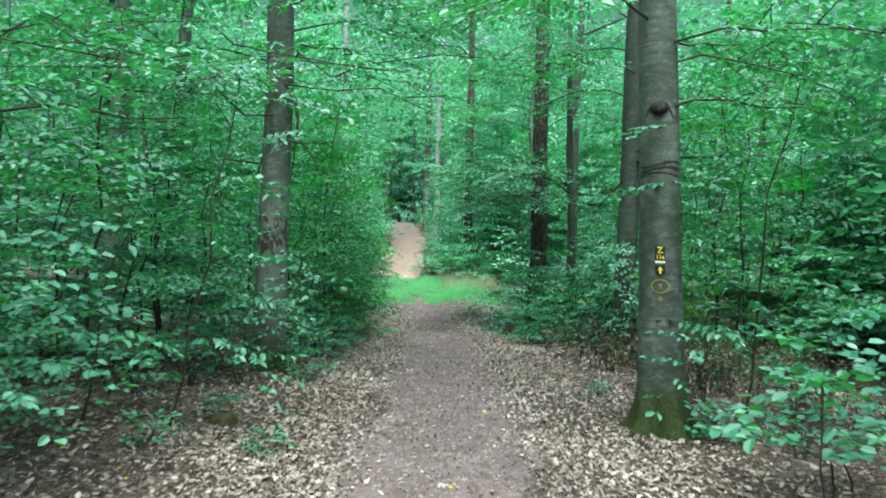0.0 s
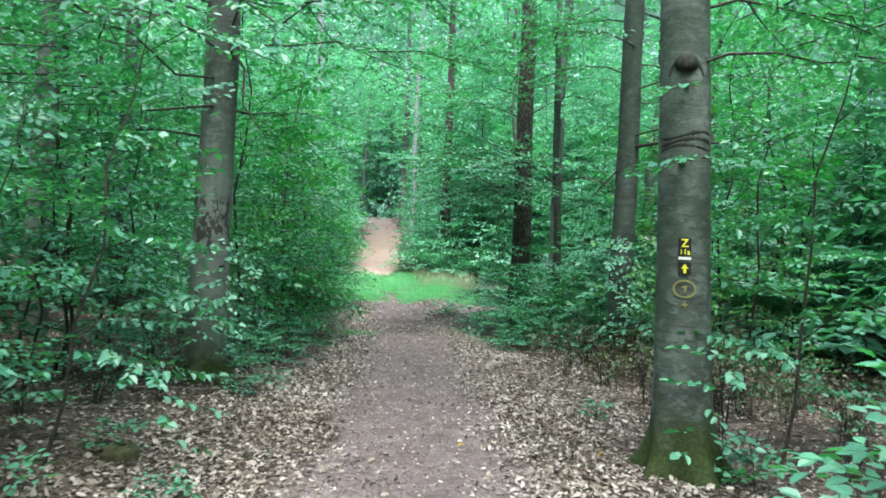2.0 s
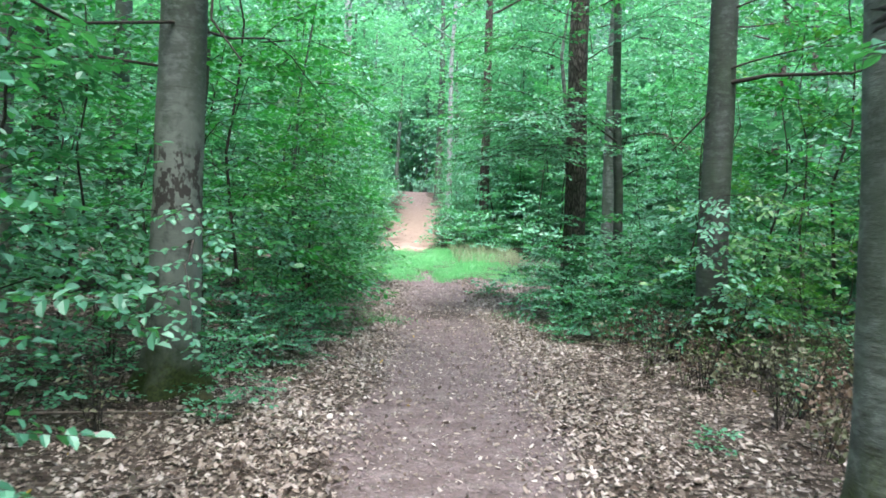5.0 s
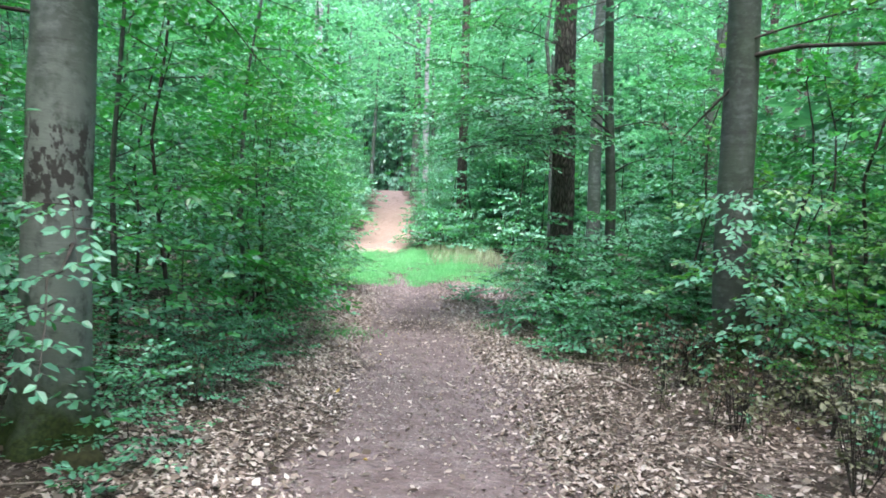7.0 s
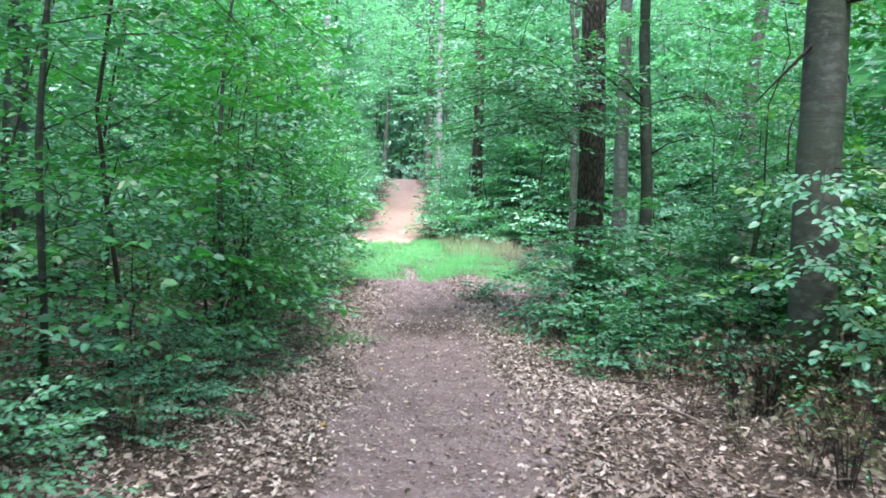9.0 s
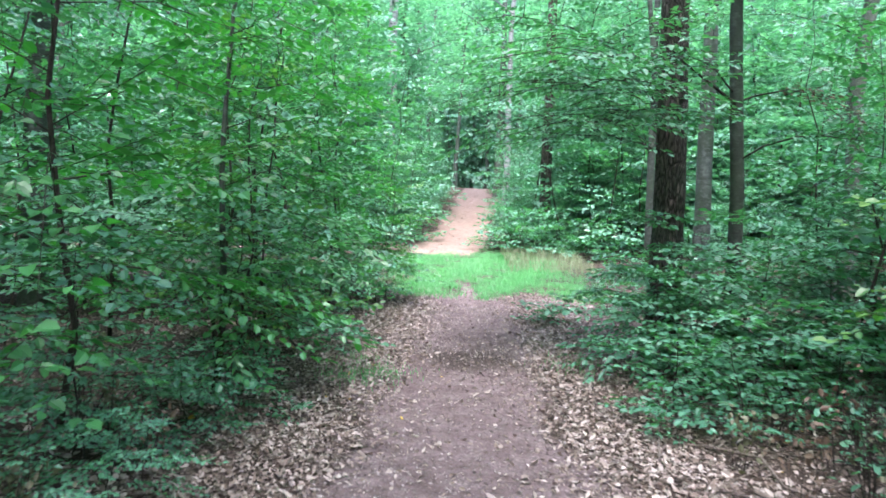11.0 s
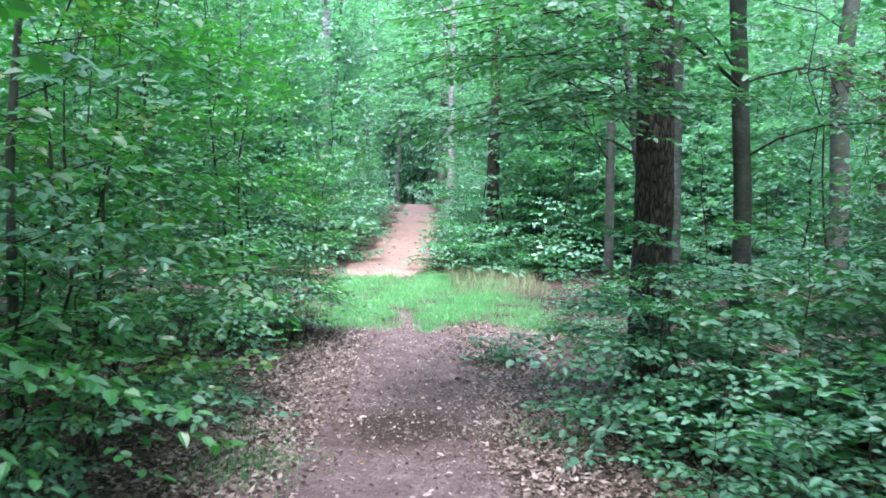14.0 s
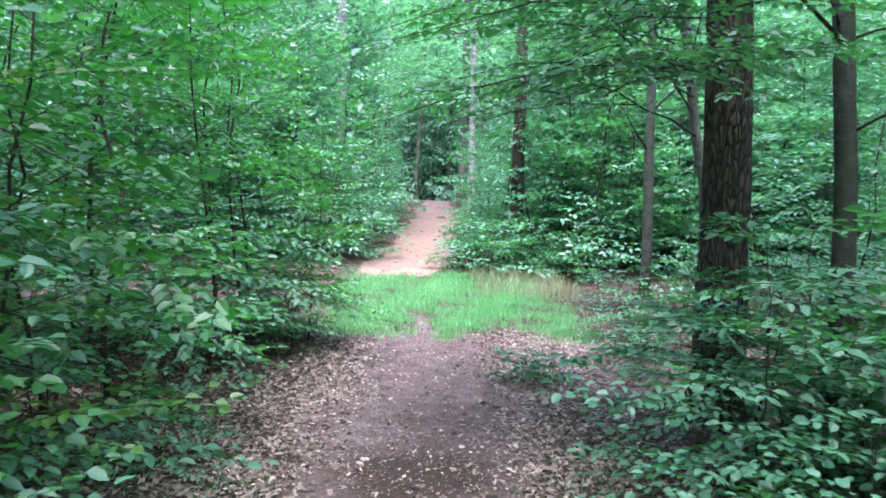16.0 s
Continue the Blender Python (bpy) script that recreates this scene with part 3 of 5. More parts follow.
while len(spots) < 100 and tries < 3000:
    tries += 1
    x, y = rng.uniform(-34, 36), rng.uniform(-22, 74)
    if abs(x - path_x(y)) < (5.5 if y < 18 else 3.4) or (y < 24 and abs(x - 1) < 6.5) or (19 < y < 39 and -10 < x < 13):
        continue
    if min((x - a) ** 2 + (y - b) ** 2 for a, b in spots) < 16:
        continue
    spots.append((x, y))
    s = rng.uniform(0.8, 1.25)
    copy_thing(masters[len(spots) % 2], Matrix.Translation((x, y, gz(x, y))) @ Matrix.Rotation(rng.uniform(0, 6.28), 4, "Z") @ Matrix.Diagonal((s, s, rng.uniform(0.85, 1.15), 1)))

# ---- undergrowth ----


def sapling(name, label, seed, H, spread, nb, first, size, mat, fine=True, twigs=True, gap=0.13, pitch=0.047, group="undergrowth", lean=0.08, fan=0.5, rise=1.0):
    """A young beech: a thin wandering stem with layered leafy branches."""
    g = np.random.default_rng(seed)
    W, L = Build(), Leaves()
    n = 9
    t = np.linspace(0, 1, n)
    stem = np.stack([np.cumsum(g.normal(0, 0.02 * H, n)) + lean * H * t * math.cos(seed), np.cumsum(g.normal(0, 0.02 * H, n)) + lean * H * t * math.sin(seed), t * H - 0.06], -1)
    stem[:, :2] -= stem[0, :2]
    r0 = 0.0042 * H + 0.004
    W.tube(stem, r0 * (1 - 0.85 * t), 6)
    B = Build()
    for i in range(nb):
        f = first + (0.99 - first) * ((i + g.uniform(0, 0.8)) / nb) ** 1.18
        b = np.array([np.interp(f, t, stem[:, c]) for c in range(3)])
        az = 2.4 * i + g.normal(0, 0.35)
        ln = spread * (1.12 - 0.68 * f) * g.uniform(0.65, 1.15)
        el = radians(3 + 24 * f * rise + g.normal(0, 6))
        e = b + ln * np.array((math.cos(az) * math.cos(el), math.sin(az) * math.cos(el), math.sin(el)))
        leafy(b, e, ln * g.uniform(0.05, 0.3), L, B, g, size, ln * fan, 0.002 + 0.0028 * ln, gap, twigs, 0.15, pitch)
    o = thing(name, label, "sapling", group)
    part("stem", W.mesh("stem", M_TWIG), o)
    tagged(part("branchwork", B.mesh("branchwork", M_TWIG), o), kind="stuff")
    tagged(part("foliage", L.mesh("foliage", mat, 0.66, fine=fine), o), kind="stuff")
    return o


def place(master, x, y, s=1.0, sz=None, turn=None, tilt=0.0, sink=0.02):
    turn = rng.uniform(0, 6.28) if turn is None else turn
    m = Matrix.Translation((x, y, gz(x, y) - sink)) @ Matrix.Rotation(tilt, 4, "Y") @ Matrix.Rotation(turn, 4, "Z") @ Matrix.Diagonal((s, s, sz or s, 1))
    if master.name not in used:
        used.add(master.name)
        master.matrix_basis = m
        return master
    c = copy_thing(master, m)
    c.matrix_basis = m
    return c


used = set()
TALL = [sapling("beech_sapling", "tall young beech with layered green leaf sprays", 40 + i, 4.8, 1.85, 23, 0.13, 0.090, M_LEAF_FRESH if i == 1 else M_LEAF, True, True, 0.12, 0.054, fan=0.62) for i in range(4)]
OPEN = [sapling("beech_sapling", "spindly young beech with sparse flat leaf sprays", 50 + i, 3.6, 1.5, 13, 0.12, 0.092, M_LEAF_LIME if i == 1 else M_LEAF, gap=0.12, pitch=0.054, fan=0.6) for i in range(3)]
HIGH = [sapling("beech_sapling", "young beech with bare lower stem and leaf sprays above", 55 + i, 4.4, 1.8, 17, 0.28, 0.092, M_LEAF, True, True, 0.12, 0.054, fan=0.62) for i in range(2)]
BUSH = [sapling("beech_bush", "low beech bush with blue-green leaves on thin twigs", 60 + i, 1.0, 0.86, 14, 0.16, 0.082, M_LEAF, True, True, 0.095, 0.050, fan=0.6) for i in range(4)]
LAYER = [sapling("beech_sapling", "small spreading beech with broad level sprays of leaves", 65 + i, 1.7, 1.3, 12, 0.20, 0.088, M_LEAF, True, True, 0.10, 0.050, fan=0.66, rise=0.3) for i in range(2)]
BIGLEAF = [sapling("broadleaf_bush", "waist-high bush with large pale blue-green leaves", 68, 1.25, 0.75, 8, 0.35, 0.115, M_LEAF, True, True, 0.13, 0.075, fan=0.6, lean=0.0)]
SEED = [sapling("beech_seedling", "small leafy seedling in the dead leaves", 70 + i, 0.30, 0.22, 6, 0.35, 0.065, M_LEAF, gap=0.08, pitch=0.045) for i in range(2)]
MID = [sapling("beech_sapling", "dense young beech beyond the clearing", 90 + i, 4.8, 1.9, 30, 0.04, 0.145, M_LEAF_FAR_HAZY if i else M_LEAF, False, False, 0.16, 0.085, fan=0.62) for i in range(3)]
FAR = [sapling("understorey_beech", "bushy understorey beech deep in the wood", 80 + i, 7.0, 2.5, 56, 0.03, 0.225, M_LEAF_FAR_HAZY, False, False, 0.22, 0.125, lean=0.04, fan=0.6) for i in range(4)]


def scatter(masters, n, x0, x1, y0, y1, clear, apart, smin, smax, reach=0.0):
    got, tr = [], 0
    while len(got) < n and tr < n * 60:
        tr += 1
        x, y = rng.uniform(x0, x1), rng.uniform(y0, y1)
        if abs(x - path_x(y)) < clear or any((x - a) ** 2 + (y - b) ** 2 < apart ** 2 for a, b in got):
            continue
        if any((x - a) ** 2 + (y - b) ** 2 < 0.3 for a, b in spots):
            continue
        got.append((x, y))
        s = rng.uniform(smin, smax)
        place(masters[int(rng.integers(len(masters)))], x, y, s, s * rng.uniform(0.85, 1.2))


# thicket beside the path
scatter(TALL, 19, -6.5, -0.2, 11.0, 21.3, 2.3, 0.9, 0.75, 1.1)
scatter(BUSH, 5, -3.2, -0.6, 11.5, 21.0, 2.4, 0.55, 0.8, 1.2)
scatter([OPEN[0], OPEN[2]], 8, -5.5, -2.4, 5.5, 10.5, 3.0, 1.0, 0.8, 1.1)
scatter(HIGH, 7, -6.5, -2.2, 6.5, 11.0, 2.8, 1.2, 0.85, 1.1)
scatter(BUSH, 4, -6.0, -3.4, 7.0, 10.5, 2.3, 0.9, 0.6, 1.0)
# open side with low bushes
scatter(BUSH, 8, 3.4, 5.4, 13.6, 16.6, 2.2, 0.75, 0.75, 1.15)
scatter(OPEN, 9, 4.8, 9, 12, 16.6, 3.4, 1.0, 0.8, 1.25)
scatter(TALL, 9, 5.8, 12, 11, 17.6, 3.6, 1.1, 0.8, 1.25)
scatter(HIGH, 4, 5.0, 9, 13, 18.2, 3.6, 1.1, 0.85, 1.15)
scatter(HIGH, 7, 4.6, 9, 6.0, 13.0, 3.4, 1.1, 0.85, 1.2)
scatter(BUSH, 4, 5.8, 8, 9.5, 12.5, 2.6, 0.8, 0.6, 1.0)
# along the ride and beyond the grass
scatter(BUSH, 6, 4.6, 9, 21.5, 28.5, 3.0, 0.9, 0.7, 1.2)
scatter(MID, 5, 8.2, 13, 20.5, 27, 6.0, 1.2, 0.9, 1.2)
scatter(BUSH, 9, 2.4, 5.5, 28.8, 31.5, 1.5, 0.6, 1.0, 1.6)
scatter(MID, 15, 3.0, 10, 29.3, 37, 2.4, 1.0, 0.8, 1.3)
scatter(MID, 15, -7, 0.0, 29.3, 37, 2.0, 1.0, 0.8, 1.3)


def lane(masters, n, y0, y1, gap0, gap1, side, smin, smax, tall=1.3):
    """Undergrowth that lines the path."""
    for i in range(n):
        y = y0 + (y1 - y0) * (i + rng.uniform(0, 0.8)) / n
        x = path_x(y) + side * rng.uniform(gap0, gap1)
        s_ = rng.uniform(smin, smax)
        place(masters[int(rng.integers(len(masters)))], float(x), float(y), s_, s_ * rng.uniform(1.0, tall))


for sd in (-1, 1):
    lane(MID, 9, 30, 44, 1.9, 2.5, sd, 0.55, 0.8, 1.1)
    lane(FAR, 6, 31, 44, 3.4, 4.6, sd, 0.85, 1.05, 1.7)
    lane(FAR, 7, 44, 60, 4.2, 5.8, sd, 0.95, 1.2, 1.7)
    lane(MID, 6, 44, 58, 2.3, 3.2, sd, 0.55, 0.8, 1.1)
    lane(FAR, 10, 30, 62, 4.6, 8.0, sd, 0.9, 1.3, 1.8)
scatter(FAR, 40, -24, 26, 31, 50, 7.5, 2.3, 0.9, 1.4)
for x, y in ((-3.5, 71), (-1.5, 74), (0.3, 72), (1.6, 75), (3.2, 72), (4.8, 74), (6.5, 71), (8.4, 73), (2.4, 79), (-0.5, 79), (6, 79)):
    place(FAR[int(rng.integers(4))], x, y, 1.45, 3.0)
scatter(FAR, 7, 9.0, 16, 30, 37, 5.2, 1.8, 1.15, 1.45)
scatter(FAR, 6, -12, -5.0, 30, 37, 5.2, 2.0, 1.15, 1.45)
scatter(FAR, 10, -12, 15, 36, 54, 4.8, 2.2, 1.35, 1.7)
scatter(FAR, 20, -28, 32, 58, 80, 7.0, 2.6, 1.0, 1.7)
scatter(FAR, 17, -20, -6.0, 6, 19.5, 5.5, 2.2, 1.0, 1.5)
scatter(FAR, 17, 8.5, 22, 6, 18, 5.5, 2.2, 1.0, 1.5)
scatter(FAR, 5, -26, -14, 20, 30, 5.5, 2.2, 1.2, 1.5)
scatter(FAR, 5, 16, 28, 20, 30, 5.5, 2.2, 1.2, 1.5)
scatter(FAR, 9, -16, 18, -20, -5, 1.0, 2.5, 0.8, 1.2)

# ---- single plants and low branches ----
place(BIGLEAF[0], 2.45, 3.9, 0.9, 1.1, 0.4)
place(BIGLEAF[0], 2.75, 4.15, 1.05, 0.9, 2.2)
place(BIGLEAF[0], 3.2, 4.7, 1.0, 0.8, 4.0)
for x, y, s in ((-2.35, 5.0, 0.62), (-2.3, 6.3, 0.7), (-3.0, 7.4, 0.9), (-3.3, 5.6, 0.8), (-2.6, 8.7, 0.85), (-3.2, 9.8, 1.0)):
    place(OPEN[0 if rng.uniform() < 0.5 else 2], x, y, s)
place(OPEN[0], 3.38, 6.55, 0.8, 1.25, 1.0)
place(OPEN[0], -1.62, 6.35, 0.75, 1.1, 3.0, 0.18)
for x, y, s in ((4.4, 10.5, 0.46), (4.95, 10.8, 0.5), (5.5, 10.1, 0.55), (4.9, 12.6, 0.5), (3.95, 10.9, 0.36)):
    place(OPEN[1 if x > 0 else 0], x, y, s)
for x, y, s in ((-1.75, 9.1, 0.6),):
    place(BUSH[int(rng.integers(4))], x, y, s)
# the corner of the thicket by the grass
for x, y, s in ((-0.75, 19.9, 0.95), (-0.95, 20.9, 1.0), (-0.7, 18.6, 0.9)):
    place(TALL[int(rng.integers(4))], x, y, s, s * 1.1)
for x, y, s in ((-0.4, 19.4, 1.0), (-0.3, 20.6, 1.1), (-0.55, 21.4, 1.1), (-0.8, 9.6, 0.6)):
    place(BUSH[int(rng.integers(4))], x, y, s)
for i in range(10):
    place(BUSH[i % 4], -1.1 - 0.55 * i, 20.6 + 0.5 * (i % 3), 1.25, 1.35)
place(OPEN[1], -0.05, 20.9, 0.62, 0.75)
place(OPEN[1], -0.15, 20.2, 0.5, 0.6)
# sprays that reach over the path's edge
place(OPEN[1], -0.75, 14.35, 0.8, 0.9, 0.6)
place(OPEN[2], -0.75, 14.9, 0.9, 1.0)
place(OPEN[2], -0.9, 15.8, 0.9, 1.0)
place(LAYER[0], -0.55, 14.6, 0.85, 1.05, 1.2)
place(LAYER[1], -0.75, 13.5, 0.85, 1.1, 4.0)
place(LAYER[1], -1.1, 12.1, 0.8, 0.9, 2.0)
place(LAYER[0], -0.7, 16.6, 0.8, 0.9, 5.0)
for i, (x, y, s) in enumerate(((-0.75, 10.6, 0.4), (-1.15, 10.1, 0.45), (-0.55, 11.3, 0.38), (-0.95, 11.9, 0.5), (-0.5, 12.4, 0.42), (-1.3, 11.2, 0.5), (-0.6, 13.2, 0.45), (-1.0, 12.9, 0.5), (-1.7, 10.6, 0.5), (-0.25, 15.9, 0.4))):
    place(LAYER[i % 2], x, y, s, s * 0.85, 1.9 * i)
for x, y, s in ((3.7, 20.2, 0.7), (4.3, 20.7, 0.8), (4.1, 21.9, 0.75), (4.9, 21.2, 0.9), (3.95, 19.3, 0.6)):
    place(BUSH[int(rng.integers(4))], x, y, s)
# level sprays before the pine
for x, y, s, sz, a in ((3.2, 15.3, 0.8, 0.85, 1.5), (3.5, 16.3, 0.9, 1.0, 2.2), (4.1, 16.1, 1.0, 1.0, 0.9), (4.6, 15.0, 1.0, 0.85, 3.3), (5.3, 14.6, 1.0, 0.85, 4.4), (3.55, 15.5, 1.0, 0.95, 0.3), (4.3, 15.2, 1.05, 1.0, 2.0), (3.75, 16.6, 0.95, 1.0, 3.6), (4.9, 16.0, 1.1, 1.05, 5.0), (5.6, 15.2, 1.0, 0.9, 1.1)):
    place(LAYER[int(rng.integers(2))], x, y, s, sz, a)
for x, y, s in ((5.1, 15.7, 0.45), (5.8, 16.6, 0.5), (4.6, 17.6, 0.48)):
    place(HIGH[int(rng.integers(2))], x, y, s)
for x, y, s, sz in ((2.95, 13.75, 0.85, 0.75), (3.35, 13.2, 0.9, 0.75), (3.3, 14.5, 0.95, 0.95), (3.9, 13.7, 1.1, 0.9), (4.3, 13.2, 1.1, 0.85), (3.9, 14.5, 1.2, 1.0), (4.6, 14.3, 1.2, 0.95)):
    place(BUSH[int(rng.integers(4))], x, y, s, sz)
for x, y, s in ((-3.2, 6.3, 0.7), (4.6, 11.4, 0.8)):
    place(BUSH[int(rng.integers(4))], x, y, s)
place(SEED[0], 2.45, 18.9, 1.6, 1.3)
place(SEED[1], 2.75, 19.05, 1.7, 1.2)
for x, y, s in ((-0.78, 8.79, 0.8), (2.61, 8.34, 0.7), (-0.74, 5.7, 0.7), (-1.59, 5.8, 1.0), (-0.84, 11.9, 1.2), (-1.3, 6.8, 0.9), (2.73, 13, 0.8), (0.0, 13.0, 0.7), (2.95, 6.1, 1.3), (2.9, 6.45, 1.0)):
    place(SEED[int(rng.integers(2))], x, y, s)

for x, y, s in ((4.7, 10.2, 0.7), (5.3, 9.8, 0.8)):
    place(BUSH[int(rng.integers(4))], x, y, s)
# young beeches whose sprays hang over the edge of the path


def overhang(label, x, y, h, r, seed, sprays):
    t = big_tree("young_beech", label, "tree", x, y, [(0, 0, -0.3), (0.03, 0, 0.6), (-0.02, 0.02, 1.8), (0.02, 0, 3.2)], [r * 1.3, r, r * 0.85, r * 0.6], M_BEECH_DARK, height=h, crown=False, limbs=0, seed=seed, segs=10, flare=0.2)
    for i, (q, ex, ey, ez) in enumerate(sprays):
        limb(t, (x, y, q), (ex, ey, ez), 0.28, 200 + 10 * seed + i, 0.42, 0.092, 0.007, M_LEAF_FRESH if (i + seed) % 3 and y > 10 else M_LEAF, 0.2, subs=3)
    return t


overhang("young beech with broad green sprays over the path edge", -0.9, 14.15, 5.0, 0.03, 1, ((0.9, 0.0, 13.5, 1.0), (1.25, 0.35, 14.7, 1.35), (1.4, 0.05, 13.7, 1.45), (1.7, 0.2, 14.3, 1.85), (1.9, -0.3, 12.8, 1.95), (2.2, 0.15, 13.6, 2.35), (2.5, 0.3, 14.5, 2.6), (2.7, -0.4, 12.9, 2.8), (3.0, 0.2, 13.8, 3.1), (3.3, 0.1, 14.9, 3.5), (0.6, -0.2, 12.9, 0.55), (1.1, -0.9, 12.5, 1.2)))
overhang("young beech with layered sprays beside the trodden path", -1.55, 11.6, 4.6, 0.028, 2, ((0.8, -0.5, 10.9, 0.8), (1.2, -0.6, 11.6, 1.25), (1.5, -0.9, 10.4, 1.55), (1.9, -0.4, 11.3, 2.0), (2.2, -0.9, 10.5, 2.4), (2.6, -0.3, 11.8, 2.7), (3.0, -0.7, 10.8, 3.1), (3.3, -1.6, 10.2, 3.2)))
near_beech = overhang("slender young beech with soft drooping leaf sprays", -2.5, 5.0, 4.2, 0.022, 3, ((0.7, -1.7, 4.2, 0.75), (1.0, -1.5, 5.1, 1.05), (1.3, -2.0, 3.8, 1.25), (1.6, -1.6, 4.5, 1.6), (2.0, -1.8, 5.6, 2.1), (2.3, -1.7, 4.1, 2.35), (2.8, -1.5, 5.0, 2.85), (3.1, -2.6, 3.9, 3.0)))
limb(left_beech, (-1.15, 9.55, 3.75), (0.4, 5.2, 2.85), 0.15, 140, 0.42, subs=3)
limb(left_beech, (-1.3, 9.55, 3.5), (-1.9, 4.6, 2.75), 0.2, 141, 0.5, subs=5)
limb(left_beech, (-1.3, 9.55, 2.9), (-3.3, 6.2, 2.3), 0.25, 142, 0.5, subs=4)
for i, (tr, q, e) in enumerate(((sign_beech, (2.45, 6.6, 3.7), (0.9, 5.0, 3.45)), (sign_beech, (2.6, 6.5, 3.5), (3.9, 4.6, 3.2)), (sign_beech, (2.6, 6.6, 4.1), (4.9, 5.8, 3.9)), (sign_beech, (2.4, 6.6, 4.3), (0.9, 8.2, 4.3)),
                                 (left_beech, (-1.15, 9.7, 4.3), (1.0, 8.8, 4.15)), (left_beech, (-1.15, 9.8, 4.9), (0.9, 11.6, 5.0)), (left_beech, (-1.4, 9.8, 4.9), (-3.6, 11.2, 4.9)), (left_beech, (-1.4, 9.7, 3.9), (-4.0, 8.2, 3.7)),
                                 (right_beech, (4.1, 11.8, 4.6), (2.4, 10.6, 4.4)), (right_beech, (4.2, 11.8, 4.0), (6.0, 9.7, 3.9)), (right_beech, (4.1, 12.0, 5.0), (2.7, 14.6, 5.2)), (right_beech, (4.2, 12.0, 4.4), (6.4, 13.8, 4.5)),
                                 (left_back, (-6.8, 19.8, 5.0), (-4.2, 17.6, 5.0)), (left_back, (-6.8, 19.8, 6.4), (-4.0, 19.4, 6.6)))):
    limb(tr, q, e, 0.3, 160 + i, 0.55, 0.085, 0.014, M_LEAF, 0.2, subs=6)
limb(left_beech, (-1.2, 9.6, 3.6), (0.75, 7.2, 3.05), 0.25, 1, 0.45, subs=2)
limb(left_beech, (-1.3, 9.6, 3.2), (-2.6, 6.6, 2.9), 0.3, 2, 0.5, subs=4)
limb(left_beech, (-1.2, 9.8, 4.2), (0.6, 12.0, 4.1), 0.4, 3, 0.5, subs=4)
limb(left_beech, (-1.4, 9.8, 2.6), (-3.6, 9.0, 2.3), 0.3, 4, 0.5, subs=4)
limb(left_beech, (-1.2, 9.7, 1.2), (-0.75, 8.2, 0.9), 0.2, 5, 0.3)
for i, (x, y, z, q) in enumerate(((-0.75, 8.6, 1.3, 1.5), (-1.9, 8.6, 1.25, 1.45), (-1.2, 8.6, 0.7, 0.9))):
    limb(left_beech, (-1.28 + 0.1 * (1 if x > -1.28 else -1), 9.6, q), (x, y, z), 0.12, 80 + i, 0.36, 0.072, 0.006, M_LEAF, 0.2, subs=2)
for i, (x, y, z, q) in enumerate(((3.7, 10.7, 1.1, 1.4), (4.6, 10.6, 1.25, 1.5), (4.1, 10.5, 0.7, 0.9), (4.7, 10.9, 0.65, 0.8), (3.6, 11.0, 1.6, 1.9), (4.9, 10.9, 1.7, 1.9))):
    limb(right_beech, (4.13, 11.83, q), (x, y, z), 0.12, 90 + i, 0.42, 0.085, 0.006, M_LEAF_LIME if i % 2 else M_LEAF, 0.2, subs=4)
limb(sign_beech, (2.58, 6.45, 2.22), (2.0, 6.0, 2.12), 0.08, 6, 0.30, 0.085, 0.006, first=0.1)
limb(sign_beech, (2.62, 6.45, 2.24), (3.1, 6.05, 2.18), 0.08, 150, 0.28, 0.085, 0.006, first=0.1)
limb(sign_beech, (2.55, 6.45, 2.75), (2.15, 6.1, 2.62), 0.05, 151, 0.22, 0.085, 0.005, first=0.1)
limb(sign_beech, (2.55, 6.55, 2.9), (3.6, 5.6, 2.9), 0.2, 7, 0.4, subs=2)
limb(sign_beech, (2.5, 6.7, 3.6), (4.5, 8.2, 3.6), 0.4, 8, 0.5, subs=4)
limb(right_beech, (4.1, 11.9, 3.3), (5.8, 10.2, 3.3), 0.4, 9, 0.5, subs=4)
limb(right_beech, (4.1, 11.9, 4.2), (2.6, 13.2, 4.4), 0.3, 10, 0.5, subs=4)
limb(fork, (4.2, 19.15, 2.7), (1.9, 16.6, 2.75), 0.25, 11, 0.45, subs=3)
limb(fork, (4.12, 19.15, 3.2), (2.0, 17.6, 3.9), 0.2, 12, 0.5, subs=4)
limb(fork, (4.05, 19.15, 3.7), (2.2, 19.8, 3.9), 0.2, 13, 0.5, subs=4)
for i, (tr, q, e) in enumerate(((fork, (4.15, 19.15, 2.95), (1.75, 15.7, 3.35)), (fork, (4.1, 19.15, 3.35), (2.4, 15.3, 3.75)), (fork, (4.02, 19.15, 3.9), (1.5, 17.2, 4.4)), (pine, (3.9, 17.5, 4.4), (2.0, 15.4, 4.5)), (pine, (3.85, 17.6, 5.0), (1.3, 18.4, 5.2)), (pine, (3.9, 17.5, 5.4), (1.6, 16.0, 5.5)), (fork, (4.1, 19.15, 3.1), (3.0, 15.6, 3.2)))):
    limb(tr, q, e, 0.3, 110 + i, 0.55, 0.085, 0.013, M_LEAF, 0.2, subs=6)
